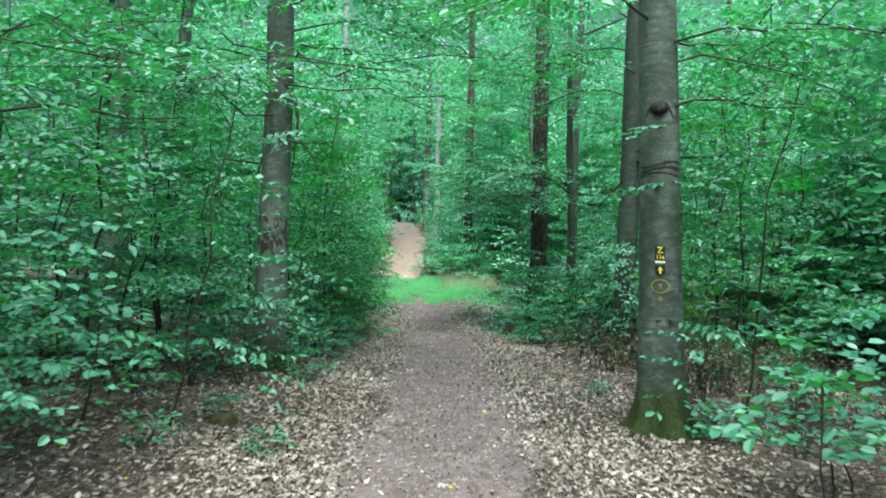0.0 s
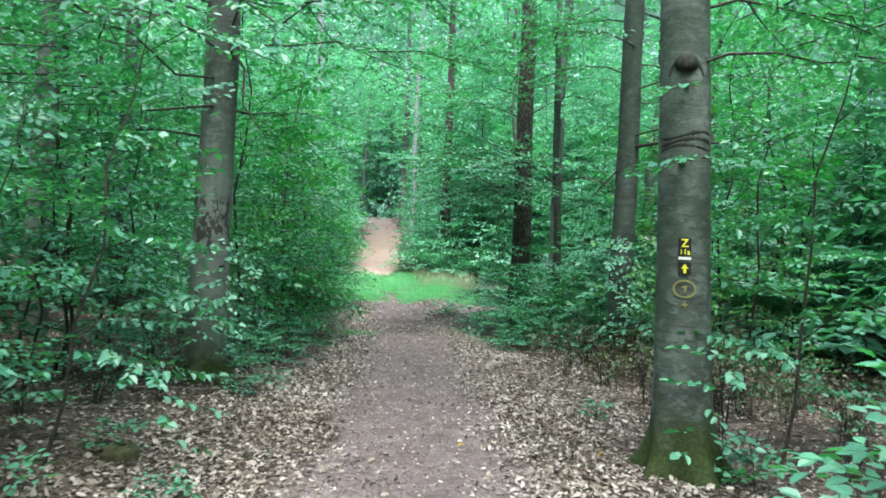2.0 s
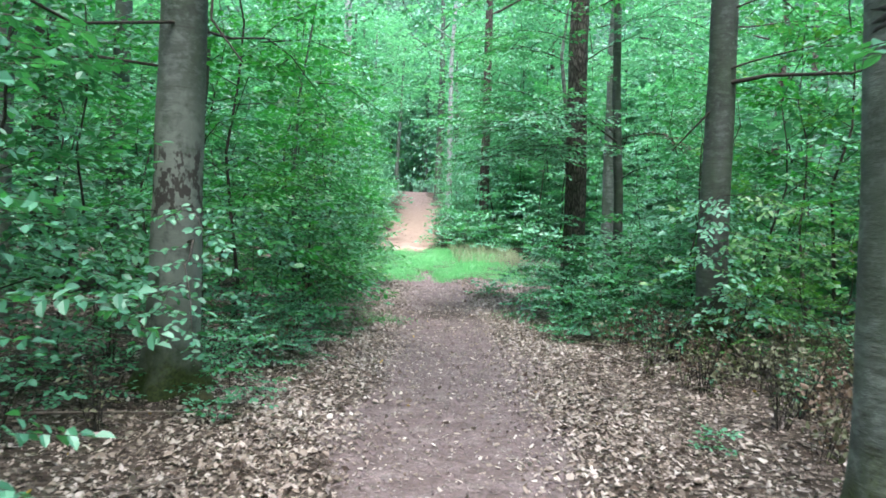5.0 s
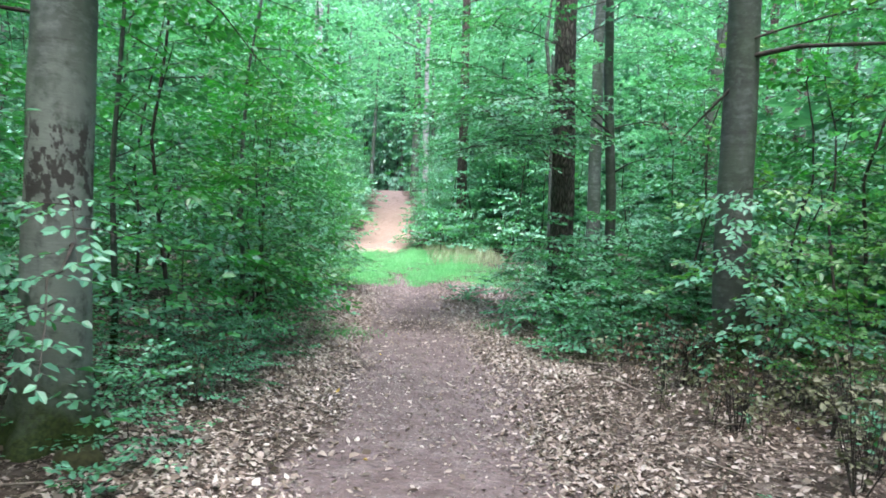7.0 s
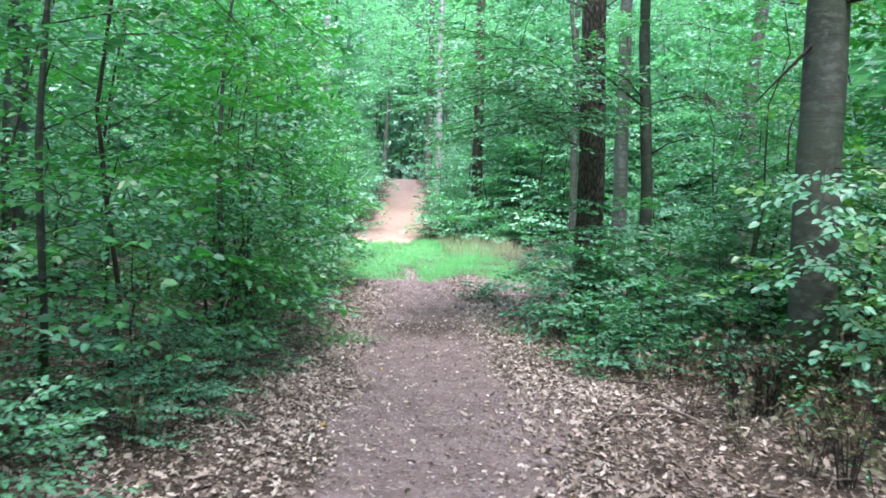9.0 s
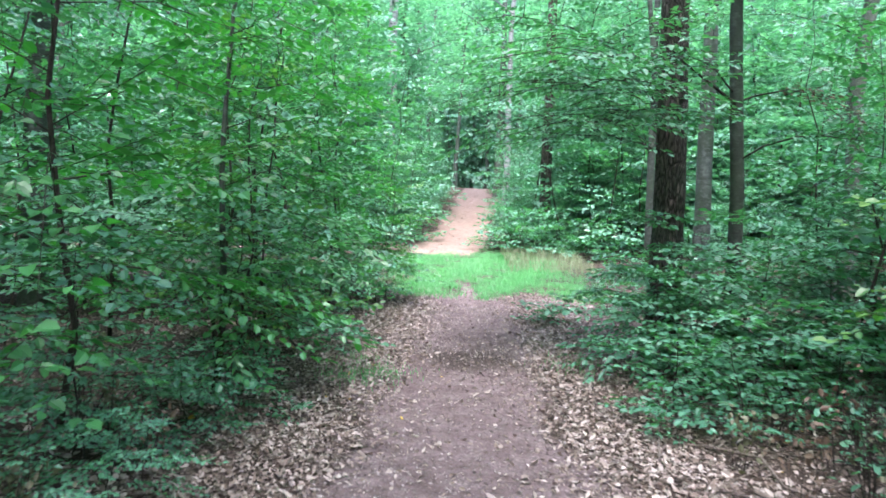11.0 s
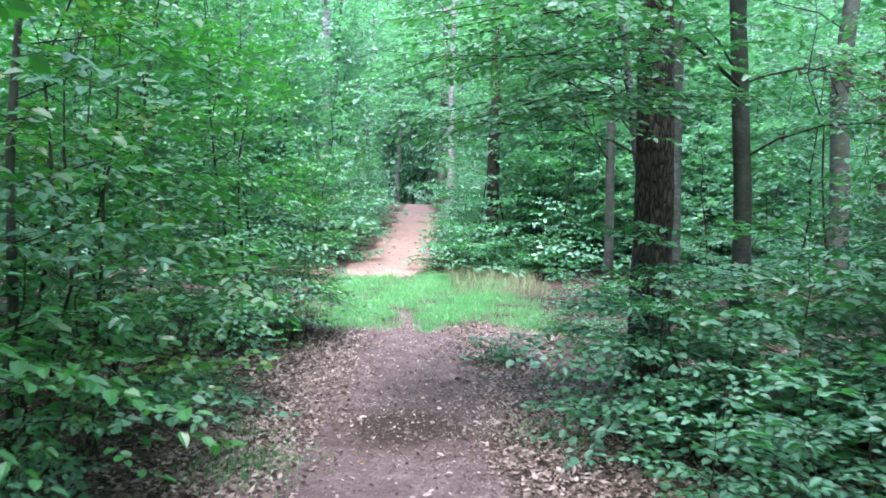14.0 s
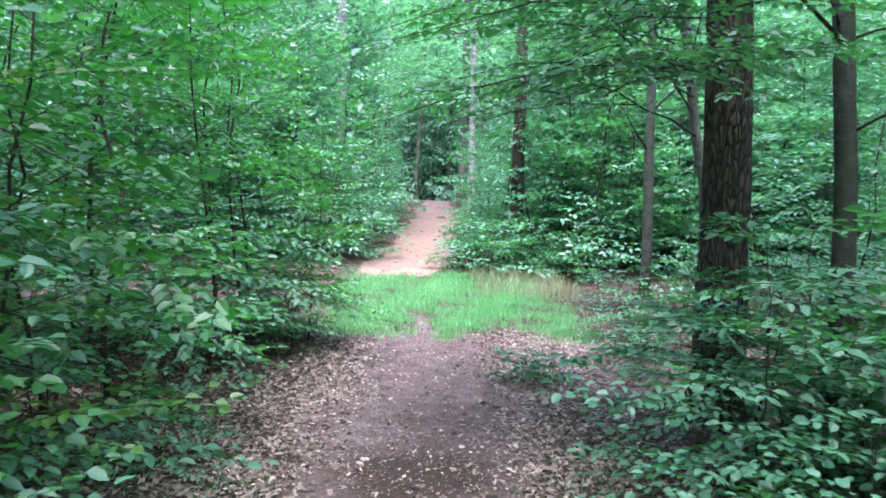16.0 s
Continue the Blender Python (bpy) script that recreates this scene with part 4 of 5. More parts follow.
# dark sprays that hang over the path before the pine
for i, (tr, q, e) in enumerate(((fork, (4.12, 19.1, 3.2), (1.8, 15.5, 2.65)), (fork, (4.06, 19.1, 3.6), (2.1, 15.2, 3.05)), (fork, (4.14, 19.1, 3.1), (2.6, 15.6, 2.7)), (pine, (3.75, 17.5, 3.5), (1.95, 14.7, 3.2)), (pine, (3.78, 17.5, 3.0), (2.7, 15.9, 2.75)))):
    limb(tr, q, e, 0.22, 240 + i, 0.5, 0.092, 0.012, M_LEAF, 0.25, subs=6)
limb(left_beech, (-1.3, 9.7, 4.0), (-3.0, 7.4, 3.9), 0.4, 16, 0.5, subs=4)
limb(left_beech, (-1.2, 9.7, 4.6), (0.6, 8.6, 4.4), 0.3, 17, 0.5, subs=4)
limb(left_beech, (-1.2, 9.7, 2.9), (-0.2, 11.6, 2.9), 0.3, 18, 0.45, subs=3)
limb(sign_beech, (2.5, 6.7, 4.4), (1.2, 9.2, 4.6), 0.4, 19, 0.5, subs=4)
limb(sign_beech, (2.5, 6.7, 3.3), (4.4, 6.2, 3.2), 0.4, 20, 0.5, subs=4)
limb(right_beech, (4.1, 11.9, 3.8), (6.2, 12.6, 3.9), 0.4, 21, 0.55, subs=4)
limb(slim, (4.5, 16.8, 2.4), (5.4, 15.2, 2.7), 0.3, 14, 0.45, subs=3)
limb(slim, (4.45, 16.8, 3.1), (5.75, 16.4, 3.05), 0.3, 24, 0.45, 0.06, mat=M_BROWN_LEAF, subs=4)
limb(slim, (4.4, 16.8, 3.2), (3.4, 15.6, 3.5), 0.1, 15, 0.25)
for i, (tr, h, a, ln) in enumerate(((behind, 3.8, 3.6, 3), (behind, 5.2, 4.4, 3), (far_dark, 4, 3.6, 3), (far_dark, 6, 4.9, 3), (birch, 5, 3.4, 3), (birch, 8, 5.5, 3.5), (pale, 5, 5.2, 3), (left_back, 4, 5.5, 3.5), (left_back, 6, 4.4, 3.5), (far_right, 4, 4, 3), (pine, 5.6, 3.6, 2.6), (pine, 6.4, 4.6, 2.8), (pine, 4.6, 5.4, 2.4), (pine, 5.2, 6.1, 3.0), (behind, 5.6, 3.0, 3.2), (behind, 6.6, 5.2, 3.2), (far_right, 5.2, 3.4, 3.6), (far_right, 6.2, 4.4, 3.4), (pine, 7.2, 4.0, 3.2), (pine, 5.8, 5.0, 3.0))):
    o = np.array(tr.location)
    limb(tr, o + (0, 0, h), o + (ln * math.cos(a), ln * math.sin(a), h + 0.3), 0.5, 30 + i, 0.8, 0.11, subs=4, mat=M_LEAF_FAR_HAZY)
stub(near_beech, [(-2.5, 5.0, 2.3), (-2.1, 5.2, 2.42), (-1.7, 5.3, 2.36), (-1.35, 5.5, 2.42)], 0.012)
stub(near_beech, [(-2.5, 5.0, 2.15), (-2.9, 5.2, 2.32), (-3.3, 5.1, 2.28), (-3.9, 5.4, 2.5)], 0.013)
stub(near_beech, [(-2.48, 5.0, 2.75), (-2.2, 5.1, 3.0), (-2.0, 5.3, 2.9), (-1.6, 5.5, 3.1)], 0.010)
stub(slim2, [(5.8, 26.0, 3.4), (5.5, 25.8, 3.7), (5.1, 25.6, 4.2)], 0.03)
stub(slim2, [(5.8, 26.0, 4.2), (6.2, 25.9, 4.6), (6.6, 25.7, 5.2)], 0.03)
stub(right_beech, [(4.1, 11.9, 3.15), (4.5, 11.6, 3.22), (5.2, 11.2, 3.2), (6.0, 10.9, 3.45)], 0.03)
stub(right_beech, [(4.05, 11.9, 2.9), (3.8, 12.0, 2.6), (3.65, 12.1, 2.4)], 0.018)
stub(slim, [(4.43, 16.75, 3.05), (4.0, 16.5, 3.25), (3.6, 16.4, 3.5), (3.2, 16.3, 3.9)], 0.02)
stub(left_beech, [(-1.15, 9.6, 3.5), (-1.0, 9.5, 3.3), (-0.98, 9.4, 2.9), (-0.7, 9.2, 2.55)], 0.02)

# knots and scars on the trunk with the markers


def on_trunk(u, z, extra=0.008):
    """A place on the marked beech's skin: u metres across, z metres up."""
    cx, r = np.interp(z, [0.3, 1.6, 2.8, 3.9], [2.66, 2.60, 2.55, 2.49]), np.interp(z, [0.3, 1.6, 2.8, 3.9], [0.212, 0.186, 0.178, 0.165]) + extra
    a = math.atan2(-0.93, -0.37) + u / r
    return (cx + r * math.cos(a), 6.62 + r * math.sin(a), z + gz(2.68, 6.62))


def skin_patch(name, outline_fn, nu, nz, mat, parent, extra, label=""):
    v = [on_trunk(*outline_fn(i / nu, j / nz), extra) for j in range(nz + 1) for i in range(nu + 1)]
    q = [(j * (nu + 1) + i, j * (nu + 1) + i + 1, (j + 1) * (nu + 1) + i + 1, (j + 1) * (nu + 1) + i) for j in range(nz) for i in range(nu)]
    return part(name, mesh_np(name, v, q, mat, True), parent, label)


def rect(u0, u1, z0, z1):
    return lambda a, b: (u0 + (u1 - u0) * a, z0 + (z1 - z0) * b)


def text_on_trunk(word, u, z, size, parent):
    cu = bpy.data.curves.new("letters", "FONT")
    cu.body, cu.size, cu.align_x, cu.align_y, cu.offset = word, size, "CENTER", "CENTER", 0.0012
    tmp = new("letters", cu)
    me = bpy.data.meshes.new_from_object(tmp.evaluated_get(bpy.context.evaluated_depsgraph_get()))
    bpy.data.objects.remove(tmp)
    for vt in me.vertices:
        vt.co = on_trunk(u + vt.co.x, z + vt.co.y, 0.0125)
    me.materials.clear()
    me.materials.append(M_YELLOW)
    return part("lettering", me, parent, "yellow painted lettering")


marker = thing("trail_marker", "black painted trail marker with yellow lettering on the beech trunk", "trail marker")
skin_patch("plate", rect(-0.043, 0.043, 1.56, 1.685), 6, 2, M_BLACK, marker, 0.009)
text_on_trunk("Z", 0.0, 1.648, 0.078, marker)
text_on_trunk("11a", 0.0, 1.588, 0.052, marker)
skin_patch("bar", rect(-0.043, 0.043, 1.535, 1.554), 6, 1, M_WHITE, marker, 0.009, "white painted bar")
arrow = thing("trail_marker", "black painted square with yellow arrow pointing up on the beech", "trail marker")
skin_patch("plate", rect(-0.043, 0.043, 1.43, 1.515), 6, 2, M_BLACK, arrow, 0.009)
skin_patch("arrow_shaft", rect(-0.009, 0.009, 1.44, 1.478), 2, 1, M_YELLOW, arrow, 0.0125)
skin_patch("arrow_head", lambda a, b: ((a - 0.5) * 0.05 * (1 - b), 1.472 + 0.034 * b), 4, 4, M_YELLOW, arrow, 0.0135)
ring_mark = thing("painted_ring", "worn yellow painted ring with small arrow on the beech bark", "trail marker")
skin_patch("ring", lambda a, b: ((0.068 + 0.014 * b) * math.cos(2 * math.pi * a), 1.33 + (0.052 + 0.012 * b) * math.sin(2 * math.pi * a)), 40, 1, M_OLD_YELLOW, ring_mark, 0.008)
skin_patch("arrow_shaft", lambda a, b: (0.012 * a - 0.004 + 0.006 * b, 1.305 + 0.05 * b), 1, 2, M_OLD_YELLOW, ring_mark, 0.008)
skin_patch("arrow_head", lambda a, b: (-0.022 + 0.036 * a, 1.335 + 0.022 * b * (0.4 + a * 0.6)), 3, 2, M_OLD_YELLOW, ring_mark, 0.009)
dab = thing("painted_cross", "small worn yellow cross painted on the beech bark", "trail marker")
skin_patch("upright", rect(-0.006, 0.006, 1.195, 1.245), 1, 2, M_OLD_YELLOW, dab, 0.008)
skin_patch("crossbar", rect(-0.022, 0.022, 1.213, 1.225), 3, 1, M_OLD_YELLOW, dab, 0.009)


def bark_ridge(label, us, zs, radii, mat):
    """A rounded ridge of bark that follows the skin of the marked beech."""
    pts = [np.array(on_trunk(u, z, -0.8 * r)) - np.array(sign_beech.location) for u, z, r in zip(us, zs, radii)]
    return part("bark_scar", Build().tube(pts, radii, 8).mesh("bark_scar", mat), sign_beech, label)


U = np.linspace(-1, 1, 11)
bark_ridge("dark drooping brow over an old branch knot", 0.12 * U, 2.96 - 0.13 * U ** 2, 0.040 - 0.022 * U ** 2, M_KNOT)
knot = [np.array(on_trunk(0.0, 2.92 - 0.01 * i, 0.02 * i - 0.03)) - np.array(sign_beech.location) for i in range(5)]
part("knot", Build().tube(knot, [0.085, 0.082, 0.070, 0.045, 0.008], 12).mesh("knot", M_KNOT), sign_beech, "dark rounded branch knot")
for k_, (z_, r_) in enumerate(((2.415, 0.030), (2.37, 0.036), (2.325, 0.026))):
    bark_ridge("dark wrinkled ring scar round the trunk", 0.21 * U, z_ + 0.02 * np.sin(3.0 * U + k_) + 0.012 * U, r_ * (1 - 0.5 * U ** 4) * (1 + 0.25 * np.sin(9 * U + k_)), M_KNOT)

# ---- ground cover ----


def litter(n, x0, x1, y0, y1, density, smin, smax, name, label, fine=True, mat=M_LITTER, lift=0.012):
    """Dead leaves strewn over a stretch, as thick as density(x, y) says."""
    x, y = rng.uniform(x0, x1, n), rng.uniform(y0, y1, n)
    keep = rng.uniform(0, 1, n) < density(x, y)
    x, y = x[keep], y[keep]
    n = len(x)
    z = ground_z(x, y) + rng.uniform(0.002, lift, n)
    a = rng.uniform(0, 2 * np.pi, n)
    d = np.stack([np.cos(a), np.sin(a), rng.normal(0, 0.34, n)], -1)
    u = np.array((0, 0, 1)) + rng.normal(0, 0.46, (n, 3))
    me = leaf_mesh(name, np.stack([x, y, z], -1), d, u, smin + (smax - smin) * rng.uniform(0, 1, n) ** 1.4, mat, rng.uniform(0.38, 0.74, n)[:, None], rng.uniform(-0.4, 0.45, n)[:, None], fine, rng.uniform(-0.4, 0.45, n)[:, None])
    return tagged(new(name, me), label, "leaf litter", kind="stuff")


def border(x, y):
    d = np.abs(x - path_x(y))
    patchy = 0.75 + 0.25 * np.sin(2.1 * x + 1.3 * y) * np.sin(1.7 * y - 0.8 * x)
    return np.clip(smooth_step(0.25, 1.1, d + 0.15 * np.sin(3.1 * y + 1.7 * x)) * (1 - 0.55 * smooth_step(1.7, 3.2, d)) * patchy + 0.05, 0, 1) * smooth_step(23.5, 20.5, y)


litter(80000, -4.6, 6.2, 2.6, 23.5, border, 0.034, 0.072, "leaf_litter", "thick pale brown dead leaves along the path edges")
litter(190000, -4.2, 6.2, 3.0, 23.5, border, 0.012, 0.040, "leaf_litter", "small broken dead leaves along the path edges", False)
litter(110000, -1.2, 3.8, 3.0, 22.5, lambda x, y: smooth_step(0.5, 0.95, np.abs(x - path_x(y))) * smooth_step(2.0, 1.3, np.abs(x - path_x(y))) * (0.7 + 0.3 * np.sin(2.3 * x + 1.7 * y)), 0.026, 0.062, "leaf_litter", "bleached dead leaves heaped beside the path", False, M_LITTER, 0.022)
litter(9000, -4, 8, 27.5, 56, lambda x, y: 0.15 + 0.75 * smooth_step(0.5, 1.1, np.abs(x - path_x(y))), 0.05, 0.12, "leaf_litter", "dead leaves along the path on the rise", False)
litter(16000, -12, 14, 2, 32, lambda x, y: np.where(np.abs(x - 0.9) > 4.5, 0.9, 0.0), 0.06, 0.12, "leaf_litter", "dead brown leaves under the trees", False)
litter(120000, -1.2, 3.6, 3.0, 23.0, lambda x, y: 0.85 * smooth_step(1.3, 0.75, np.abs(x - path_x(y))) * (0.62 + 0.38 * np.sin(1.9 * x + 1.1 * y)), 0.007, 0.036, "leaf_crumbs", "broken bits of dead leaf trodden into the path", False, M_CRUMB, 0.006)
litter(5200, -0.2, 2.6, 3.0, 22.0, lambda x, y: 0.8 * smooth_step(1.2, 0.6, np.abs(x - path_x(y))), 0.022, 0.050, "leaf_litter", "single pale dead leaves on the trodden path", True)
litter(170, -2.5, 4.2, 3.0, 22.0, lambda x, y: 0.6 + 0 * x, 0.035, 0.06, "yellow_leaves", "scattered freshly fallen yellow leaves", True, M_YELLOW_LEAF)


def blades(n, place_fn, hmin, hmax, wide, mat, name, label):
    """Grass: bent narrow blades."""
    x, y = place_fn(n)
    n = len(x)
    z = ground_z(x, y)
    a = rng.uniform(0, 2 * np.pi, n)
    h = rng.uniform(hmin, hmax, n)
    b = rng.uniform(0.15, 0.6, n) * h
    w = np.stack([-np.sin(a), np.cos(a), 0 * a], -1) * wide
    p = np.stack([x, y, z - 0.01], -1)
    o = np.stack([np.cos(a) * b, np.sin(a) * b, h], -1)
    mid = p + o * (0.35, 0.35, 0.62)
    V = np.stack([p - w, p + w, mid + w * 0.8, mid - w * 0.8, p + o + w * 0.15, p + o - w * 0.15], 1).reshape(-1, 3)
    f = (np.arange(n)[:, None, None] * 6 + np.array([(0, 1, 2, 3), (3, 2, 4, 5)])[None]).reshape(-1, 4)
    return tagged(new(name, mesh_np(name, V, f, mat)), label, "grass", kind="stuff")


def sward(n):
    x, y = rng.uniform(-0.6, 4.8, n), rng.uniform(21.2, 30.2, n)
    wob = 0.5 * np.sin(1.7 * x + 0.4) + 0.25 * np.sin(4.3 * x) + 0.12 * np.sin(9 * x + 2 * y)
    m = smooth_step(21.0, 22.8, y + wob) * smooth_step(30.0, 27.6, y + 0.6 * np.sin(2 * x) + 0.3 * np.sin(5.3 * x)) * (0.55 + 0.45 * np.sin(2.7 * x + 1.9 * y) * np.sin(3.1 * y - 1.2 * x)) * (0.12 + 0.88 * np.maximum(smooth_step(23.0, 25.2, y), smooth_step(0.02, 0.30, np.abs(x - path_x(y) + 0.06 * np.sin(1.6 * y) + 0.05 * np.sin(5.1 * y))))) * smooth_step(4.4, 3.1, x) * smooth_step(-0.6, 0.4, x)
    k = rng.uniform(0, 1, n) < m
    return x[k], y[k]


def tuft(cx, cy, r):
    def fn(n):
        return cx + rng.normal(0, r, n), cy + rng.normal(0, r * 1.3, n)
    return fn


blades(125000, sward, 0.03, 0.12, 0.0042, M_GRASS, "grass", "bright green grass in the clearing across the path")
blades(2400, lambda n: (rng.uniform(2.5, 4.6, n), rng.uniform(25.5, 30.5, n)), 0.12, 0.4, 0.004, M_STRAW, "dry_grass", "pale dry grass at the edge of the clearing")
blades(800, tuft(0.33, 14.8, 0.2), 0.02, 0.075, 0.003, M_GRASS, "grass_tuft", "short green grass tuft beside the path")
blades(200, tuft(0.1, 15.6, 0.2), 0.02, 0.07, 0.003, M_GRASS, "grass_tuft", "short green grass tuft beside the path")
blades(160, tuft(2.45, 15.6, 0.22), 0.03, 0.10, 0.003, M_GRASS, "grass_tuft", "thin green grass at the path edge")


def stick(pts, r0, mat=M_STICK, label="bare grey dead stick lying on the leaves"):
    o = thing("fallen_stick", label, "stick", "fallen sticks")
    pts = [(x, y, gz(x, y) + h) for x, y, h in pts]
    part("wood", Build().tube(pts, np.linspace(r0, r0 * 0.35, len(pts)), 6).mesh("wood", mat), o)
    return o


stick([(2.5, 12.45, 0.02), (2.62, 12.9, 0.03), (2.76, 13.45, 0.05)], 0.012)
stick([(2.95, 12.7, 0.03), (3.15, 12.45, 0.05), (3.1, 12.0, 0.02), (3.25, 11.7, 0.02)], 0.014)
stick([(2.8, 11.7, 0.1), (2.95, 11.5, 0.06), (3.1, 11.2, 0.02)], 0.016)
stick([(2.2, 11.2, 0.02), (2.7, 11.9, 0.05), (3.2, 12.4, 0.03)], 0.008)
stick([(-1.9, 8.4, 0.12), (-1.3, 8.7, 0.10), (-0.75, 9.0, 0.03)], 0.012)
stick([(0.4, 16.9, 0.28), (0.15, 16.6, 0.15), (0.3, 16.2, 0.02)], 0.009)
stick([(6.1, 16.6, 0.05), (5.7, 16.2, 0.35), (5.3, 15.9, 0.5)], 0.02)
stick([(5.2, 16.4, 0.03), (5.8, 16.3, 0.25), (6.3, 16.0, 0.3), (6.9, 15.9, 0.2)], 0.018)
stick([(5.0, 15.6, 0.03), (5.6, 15.4, 0.12), (6.4, 15.5, 0.03)], 0.016)
stick([(5.5, 15.2, 0.02), (5.9, 15.9, 0.3), (6.1, 16.7, 0.12)], 0.012)
stick([(4.9, 14.6, 0.02), (5.5, 14.9, 0.18), (6.2, 15.0, 0.05)], 0.014)
snag = thing("dead_snag", "dark broken dead sapling with a bent top", "dead wood")
part("stem", Build().tube([(5.42, 18.6, gz(5.42, 18.6) - 0.05), (5.4, 18.6, 0.5), (5.39, 18.6, 0.86)], [0.03, 0.026, 0.022], 8).mesh("stem", M_TWIG), snag)
part("broken_top", Build().tube([(5.37, 18.6, 0.84), (5.6, 18.55, 0.88), (5.95, 18.5, 0.84)], [0.022, 0.02, 0.012], 8).mesh("broken_top", M_TWIG), snag)


def clod(x, y, r, h, mat, label, seed):
    """A rounded, lumpy mossy stump or clod."""
    o = thing("mossy_stump", label, "stump")
    o.location = (x, y, gz(x, y))
    n, k = 14, 7
    v = []
    for j in range(k):
        f = j / (k - 1)
        for i in range(n):
            a = 2 * math.pi * i / n
            q = r * math.cos(f * 1.5) ** 0.6 * (1 + 0.25 * noise.noise(Vector((2 * math.cos(a) + seed, 2 * math.sin(a), 2 * f))))
            v.append((q * math.cos(a), q * math.sin(a), -0.03 + h * math.sin(f * 1.55) * (1 + 0.2 * noise.noise(Vector((3 * math.cos(a), 3 * math.sin(a) + seed, f))))))
    q = [(j * n + i, j * n + (i + 1) % n, (j + 1) * n + (i + 1) % n, (j + 1) * n + i) for j in range(k - 1) for i in range(n)]
    part("wood", mesh_np("wood", v, q, mat, True), o)


clod(-1.22, 6.62, 0.13, 0.12, M_MOSS, "small brown-green mossy clod in the dead leaves", 1)
clod(-0.98, 9.3, 0.15, 0.13, M_MOSS, "mossy root lump at the foot of the scarred beech", 3)
clod(4.55, 15.05, 0.16, 0.2, M_MOSS, "low moss-covered stump among bushes", 2)
for i in range(46):
    sd = 1 if i % 2 else -1
    y = rng.uniform(6, 20)
    x = path_x(y) + sd * rng.uniform(1.5, 3.6)
    a, ln = rng.uniform(0, 6.28), rng.uniform(0.3, 1.0)
    stick([(x, y, 0.015), (x + 0.5 * ln * math.cos(a), y + 0.5 * ln * math.sin(a), 0.03 + 0.05 * rng.uniform()), (x + ln * math.cos(a + 0.3), y + ln * math.sin(a + 0.3), 0.02)], rng.uniform(0.004, 0.010))


def dry_stalk(x, y, h, seed):
    g = np.random.default_rng(seed)
    o = thing("dry_weed", "withered brown-green weed with thin leaning stalks", "weed", "dry weeds at the path edge")
    L = Leaves()
    for i in range(5):
        a, s = g.uniform(0, 6.28), g.uniform(0.1, 0.55) * h
        bend = g.normal(0, 0.06, 2)
        p = np.array([(0.04 * math.cos(a), 0.04 * math.sin(a), -0.02), (s * math.cos(a) * 0.4 + bend[0], s * math.sin(a) * 0.4 + bend[1], h * 0.55), (s * math.cos(a), s * math.sin(a), h * g.uniform(0.55, 1.1))])
        part("stalk", Build().tube(p, [0.0032, 0.0024, 0.001], 4).mesh("stalk", M_TWIG), o)
        for k in range(16):
            f = g.uniform(0.15, 1)
            q = np.array([np.interp(f, [0, 0.5, 1], p[:, c]) for c in range(3)]) + g.normal(0, 0.045, 3)
            q[2] = max(q[2], 0.01)
            L.add(q, unit(g.normal(0, 1, 3)), unit(g.normal(0, 1, 3) + (0, 0, 1)), g.uniform(0.02, 0.06))
    tagged(part("withered_foliage", L.mesh("withered_foliage", M_WEED if seed % 3 else M_BROWN_LEAF), o), kind="stuff")
    o.location = (x, y, gz(x, y))
    return o


for i, (x, y, h) in enumerate(((3.26, 10.4, 0.55), (3.6, 10.75, 0.5), (3.05, 10.9, 0.45), (3.35, 9.9, 0.4), (3.0, 11.6, 0.5), (3.9, 10.2, 0.6), (2.95, 12.3, 0.4), (3.5, 11.6, 0.7), (3.8, 11.2, 0.6), (-1.0, 12.4, 0.4), (3.4, 8.3, 0.5), (3.1, 7.6, 0.45), (3.7, 9.2, 0.6), (4.3, 9.6, 0.7))):
    dry_stalk(x, y, h, 500 + i)
for i in range(70):
    y = float(rng.uniform(7.2, 12.6))
    dry_stalk(float(path_x(y) + rng.uniform(2.3, 4.6)), y, float(rng.uniform(0.3, 0.75)), 540 + i)
for i in range(10):
    y = float(rng.uniform(9.5, 20))
    dry_stalk(float(path_x(y) - rng.uniform(1.6, 3.0)), y, float(rng.uniform(0.3, 0.6)), 580 + i)


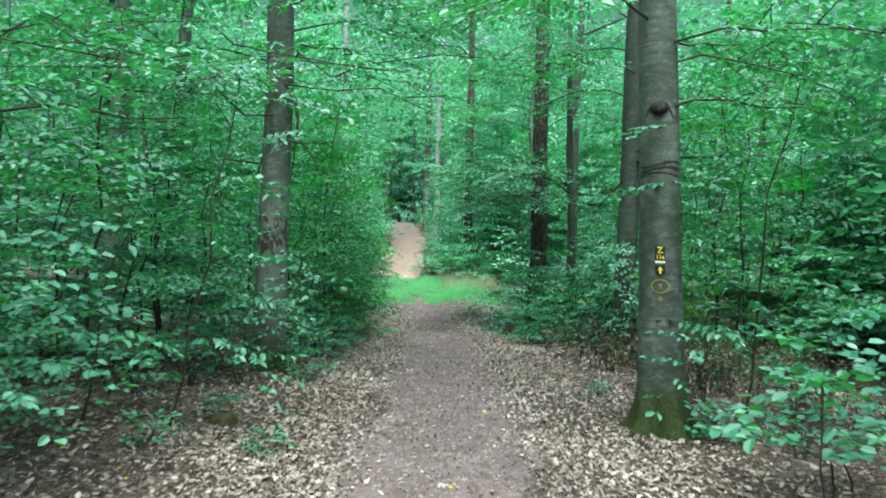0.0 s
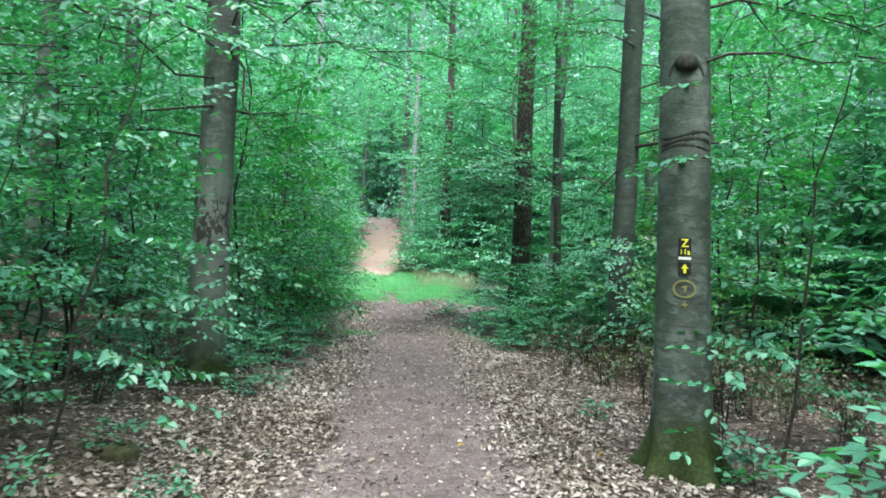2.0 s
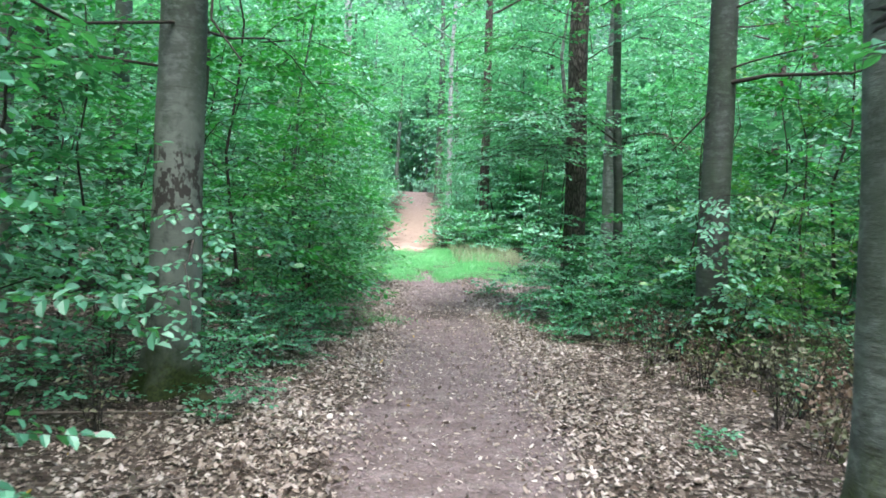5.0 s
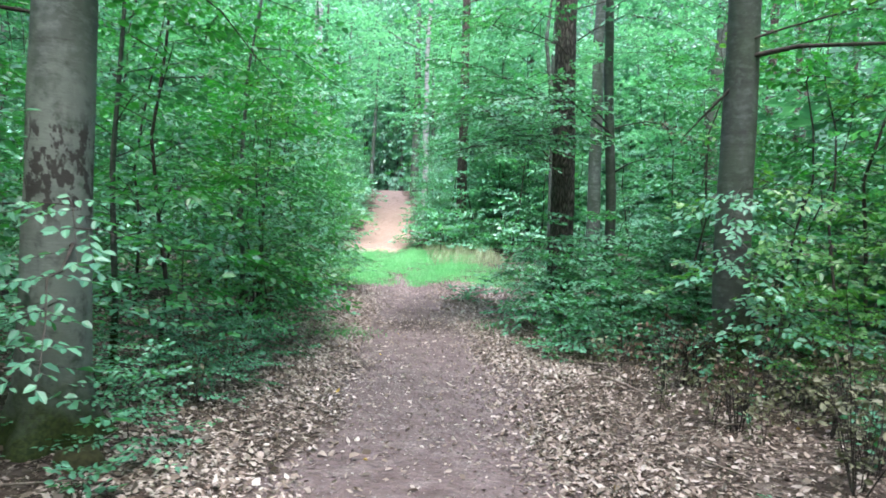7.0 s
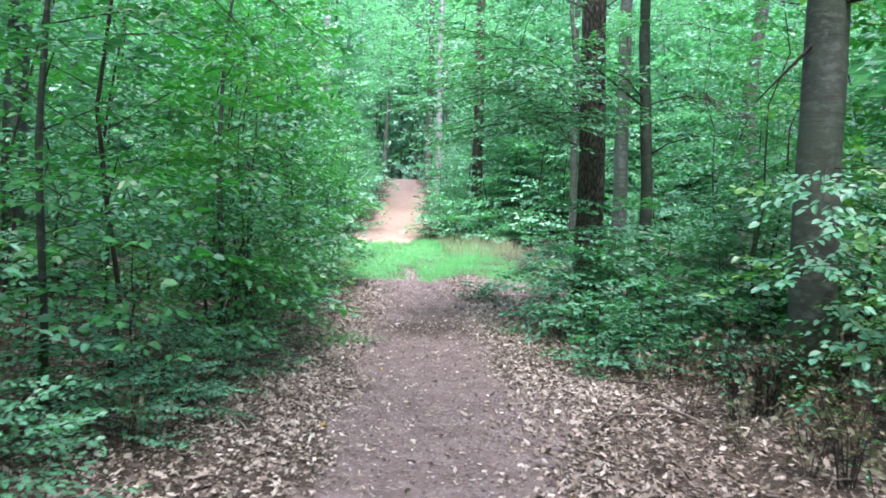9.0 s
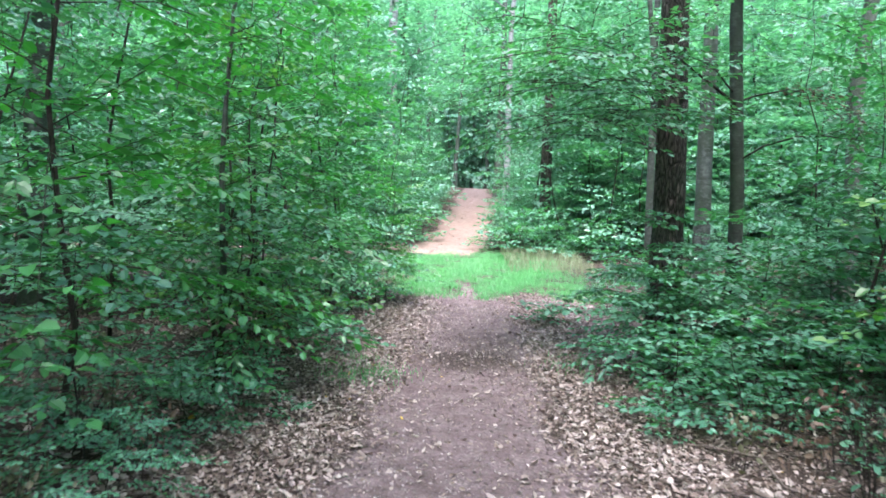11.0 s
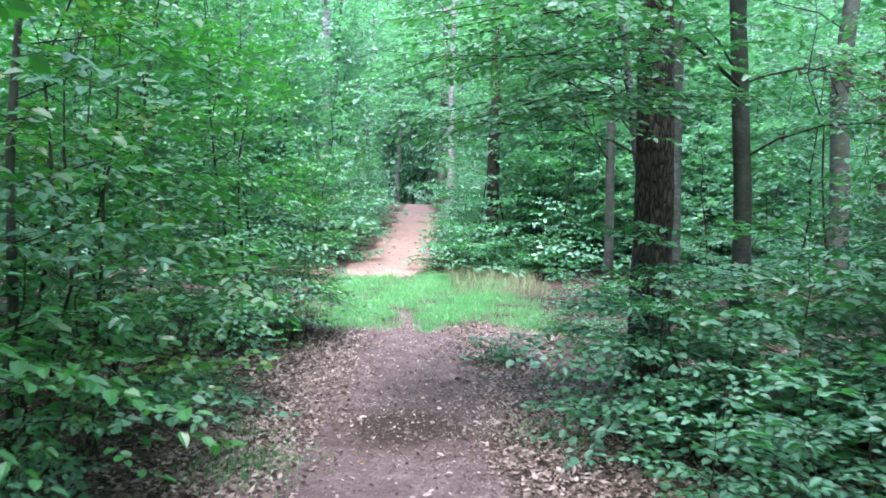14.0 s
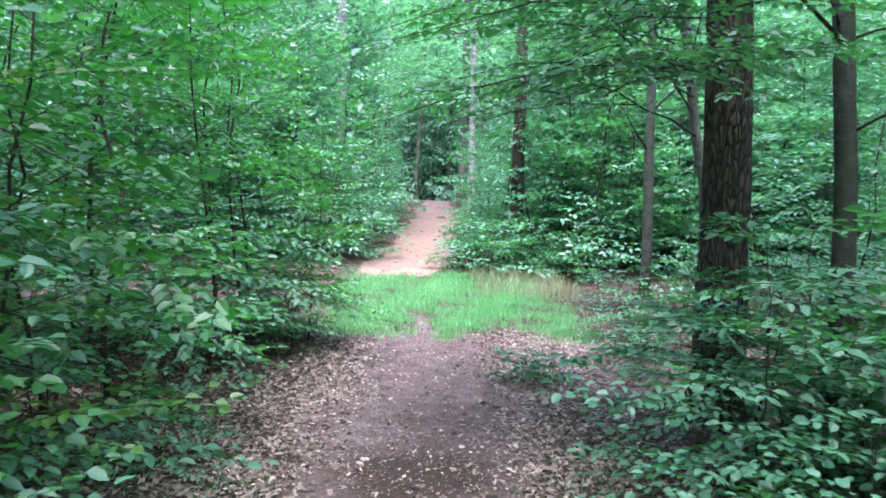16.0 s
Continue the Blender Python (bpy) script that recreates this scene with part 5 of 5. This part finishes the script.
def brush(x, y, h, seed):
    """A leafless, twiggy shrub with a few small leaves left on it."""
    g = np.random.default_rng(seed)
    o = thing("dead_shrub", "tangled brown leafless shrub with few small leaves", "shrub", "dead shrubs at the path edge")
    B, L = Build(), Leaves()
    for i in range(6):
        a, out = g.uniform(0, 6.28), g.uniform(0.15, 0.6) * h
        p = np.array([(0.03 * math.cos(a), 0.03 * math.sin(a), -0.03), (0.4 * out * math.cos(a) + g.normal(0, 0.03), 0.4 * out * math.sin(a) + g.normal(0, 0.03), 0.5 * h), (out * math.cos(a), out * math.sin(a), h * g.uniform(0.7, 1.05))])
        part("stem", Build().tube(p, [0.0055, 0.004, 0.0015], 5).mesh("stem", M_TWIG), o)
        for _ in range(7):
            f = g.uniform(0.2, 0.95)
            q = np.array([np.interp(f, [0, 0.5, 1], p[:, c]) for c in range(3)])
            e = q + g.normal(0, 1, 3) * (0.16, 0.16, 0.08) * h / 0.7 + (0, 0, 0.05)
            e[2] = max(e[2], 0.02)
            B.tube([q, (q + e) / 2 + g.normal(0, 0.015, 3), e], [0.0028, 0.002, 0.0008], 3)
            if g.uniform() < 0.45:
                for w in range(3):
                    L.add(q + (e - q) * g.uniform(0.4, 1), unit(g.normal(0, 1, 3) * (1, 1, 0.3)), unit(g.normal(0, 0.4, 3) + (0, 0, 1)), g.uniform(0.03, 0.065))
    tagged(part("branchwork", B.mesh("branchwork", M_TWIG), o), kind="stuff")
    tagged(part("foliage", L.mesh("foliage", M_LEAF if seed % 3 else M_WEED), o), kind="stuff")
    o.location = (x, y, gz(x, y))
    return o


for i in range(26):
    y = float(rng.uniform(8.2, 13.4))
    brush(float(path_x(y) + rng.uniform(2.2, 3.6)), y, float(rng.uniform(0.4, 0.85)), 700 + i)
for i, (x, y, h) in enumerate(((-1.9, 8.2, 0.5), (-1.4, 8.5, 0.45), (-2.3, 7.7, 0.6), (-2.0, 10.4, 0.6), (-1.3, 12.6, 0.6), (-1.2, 16.4, 0.6), (4.9, 14.2, 0.6), (5.4, 14.8, 0.7), (5.9, 15.3, 0.7), (3.4, 5.6, 0.5), (3.7, 6.2, 0.6), (4.2, 7.0, 0.7), (3.9, 5.0, 0.5), (3.5, 7.6, 0.6), (4.4, 5.9, 0.7))):
    brush(x, y, h, 740 + i)
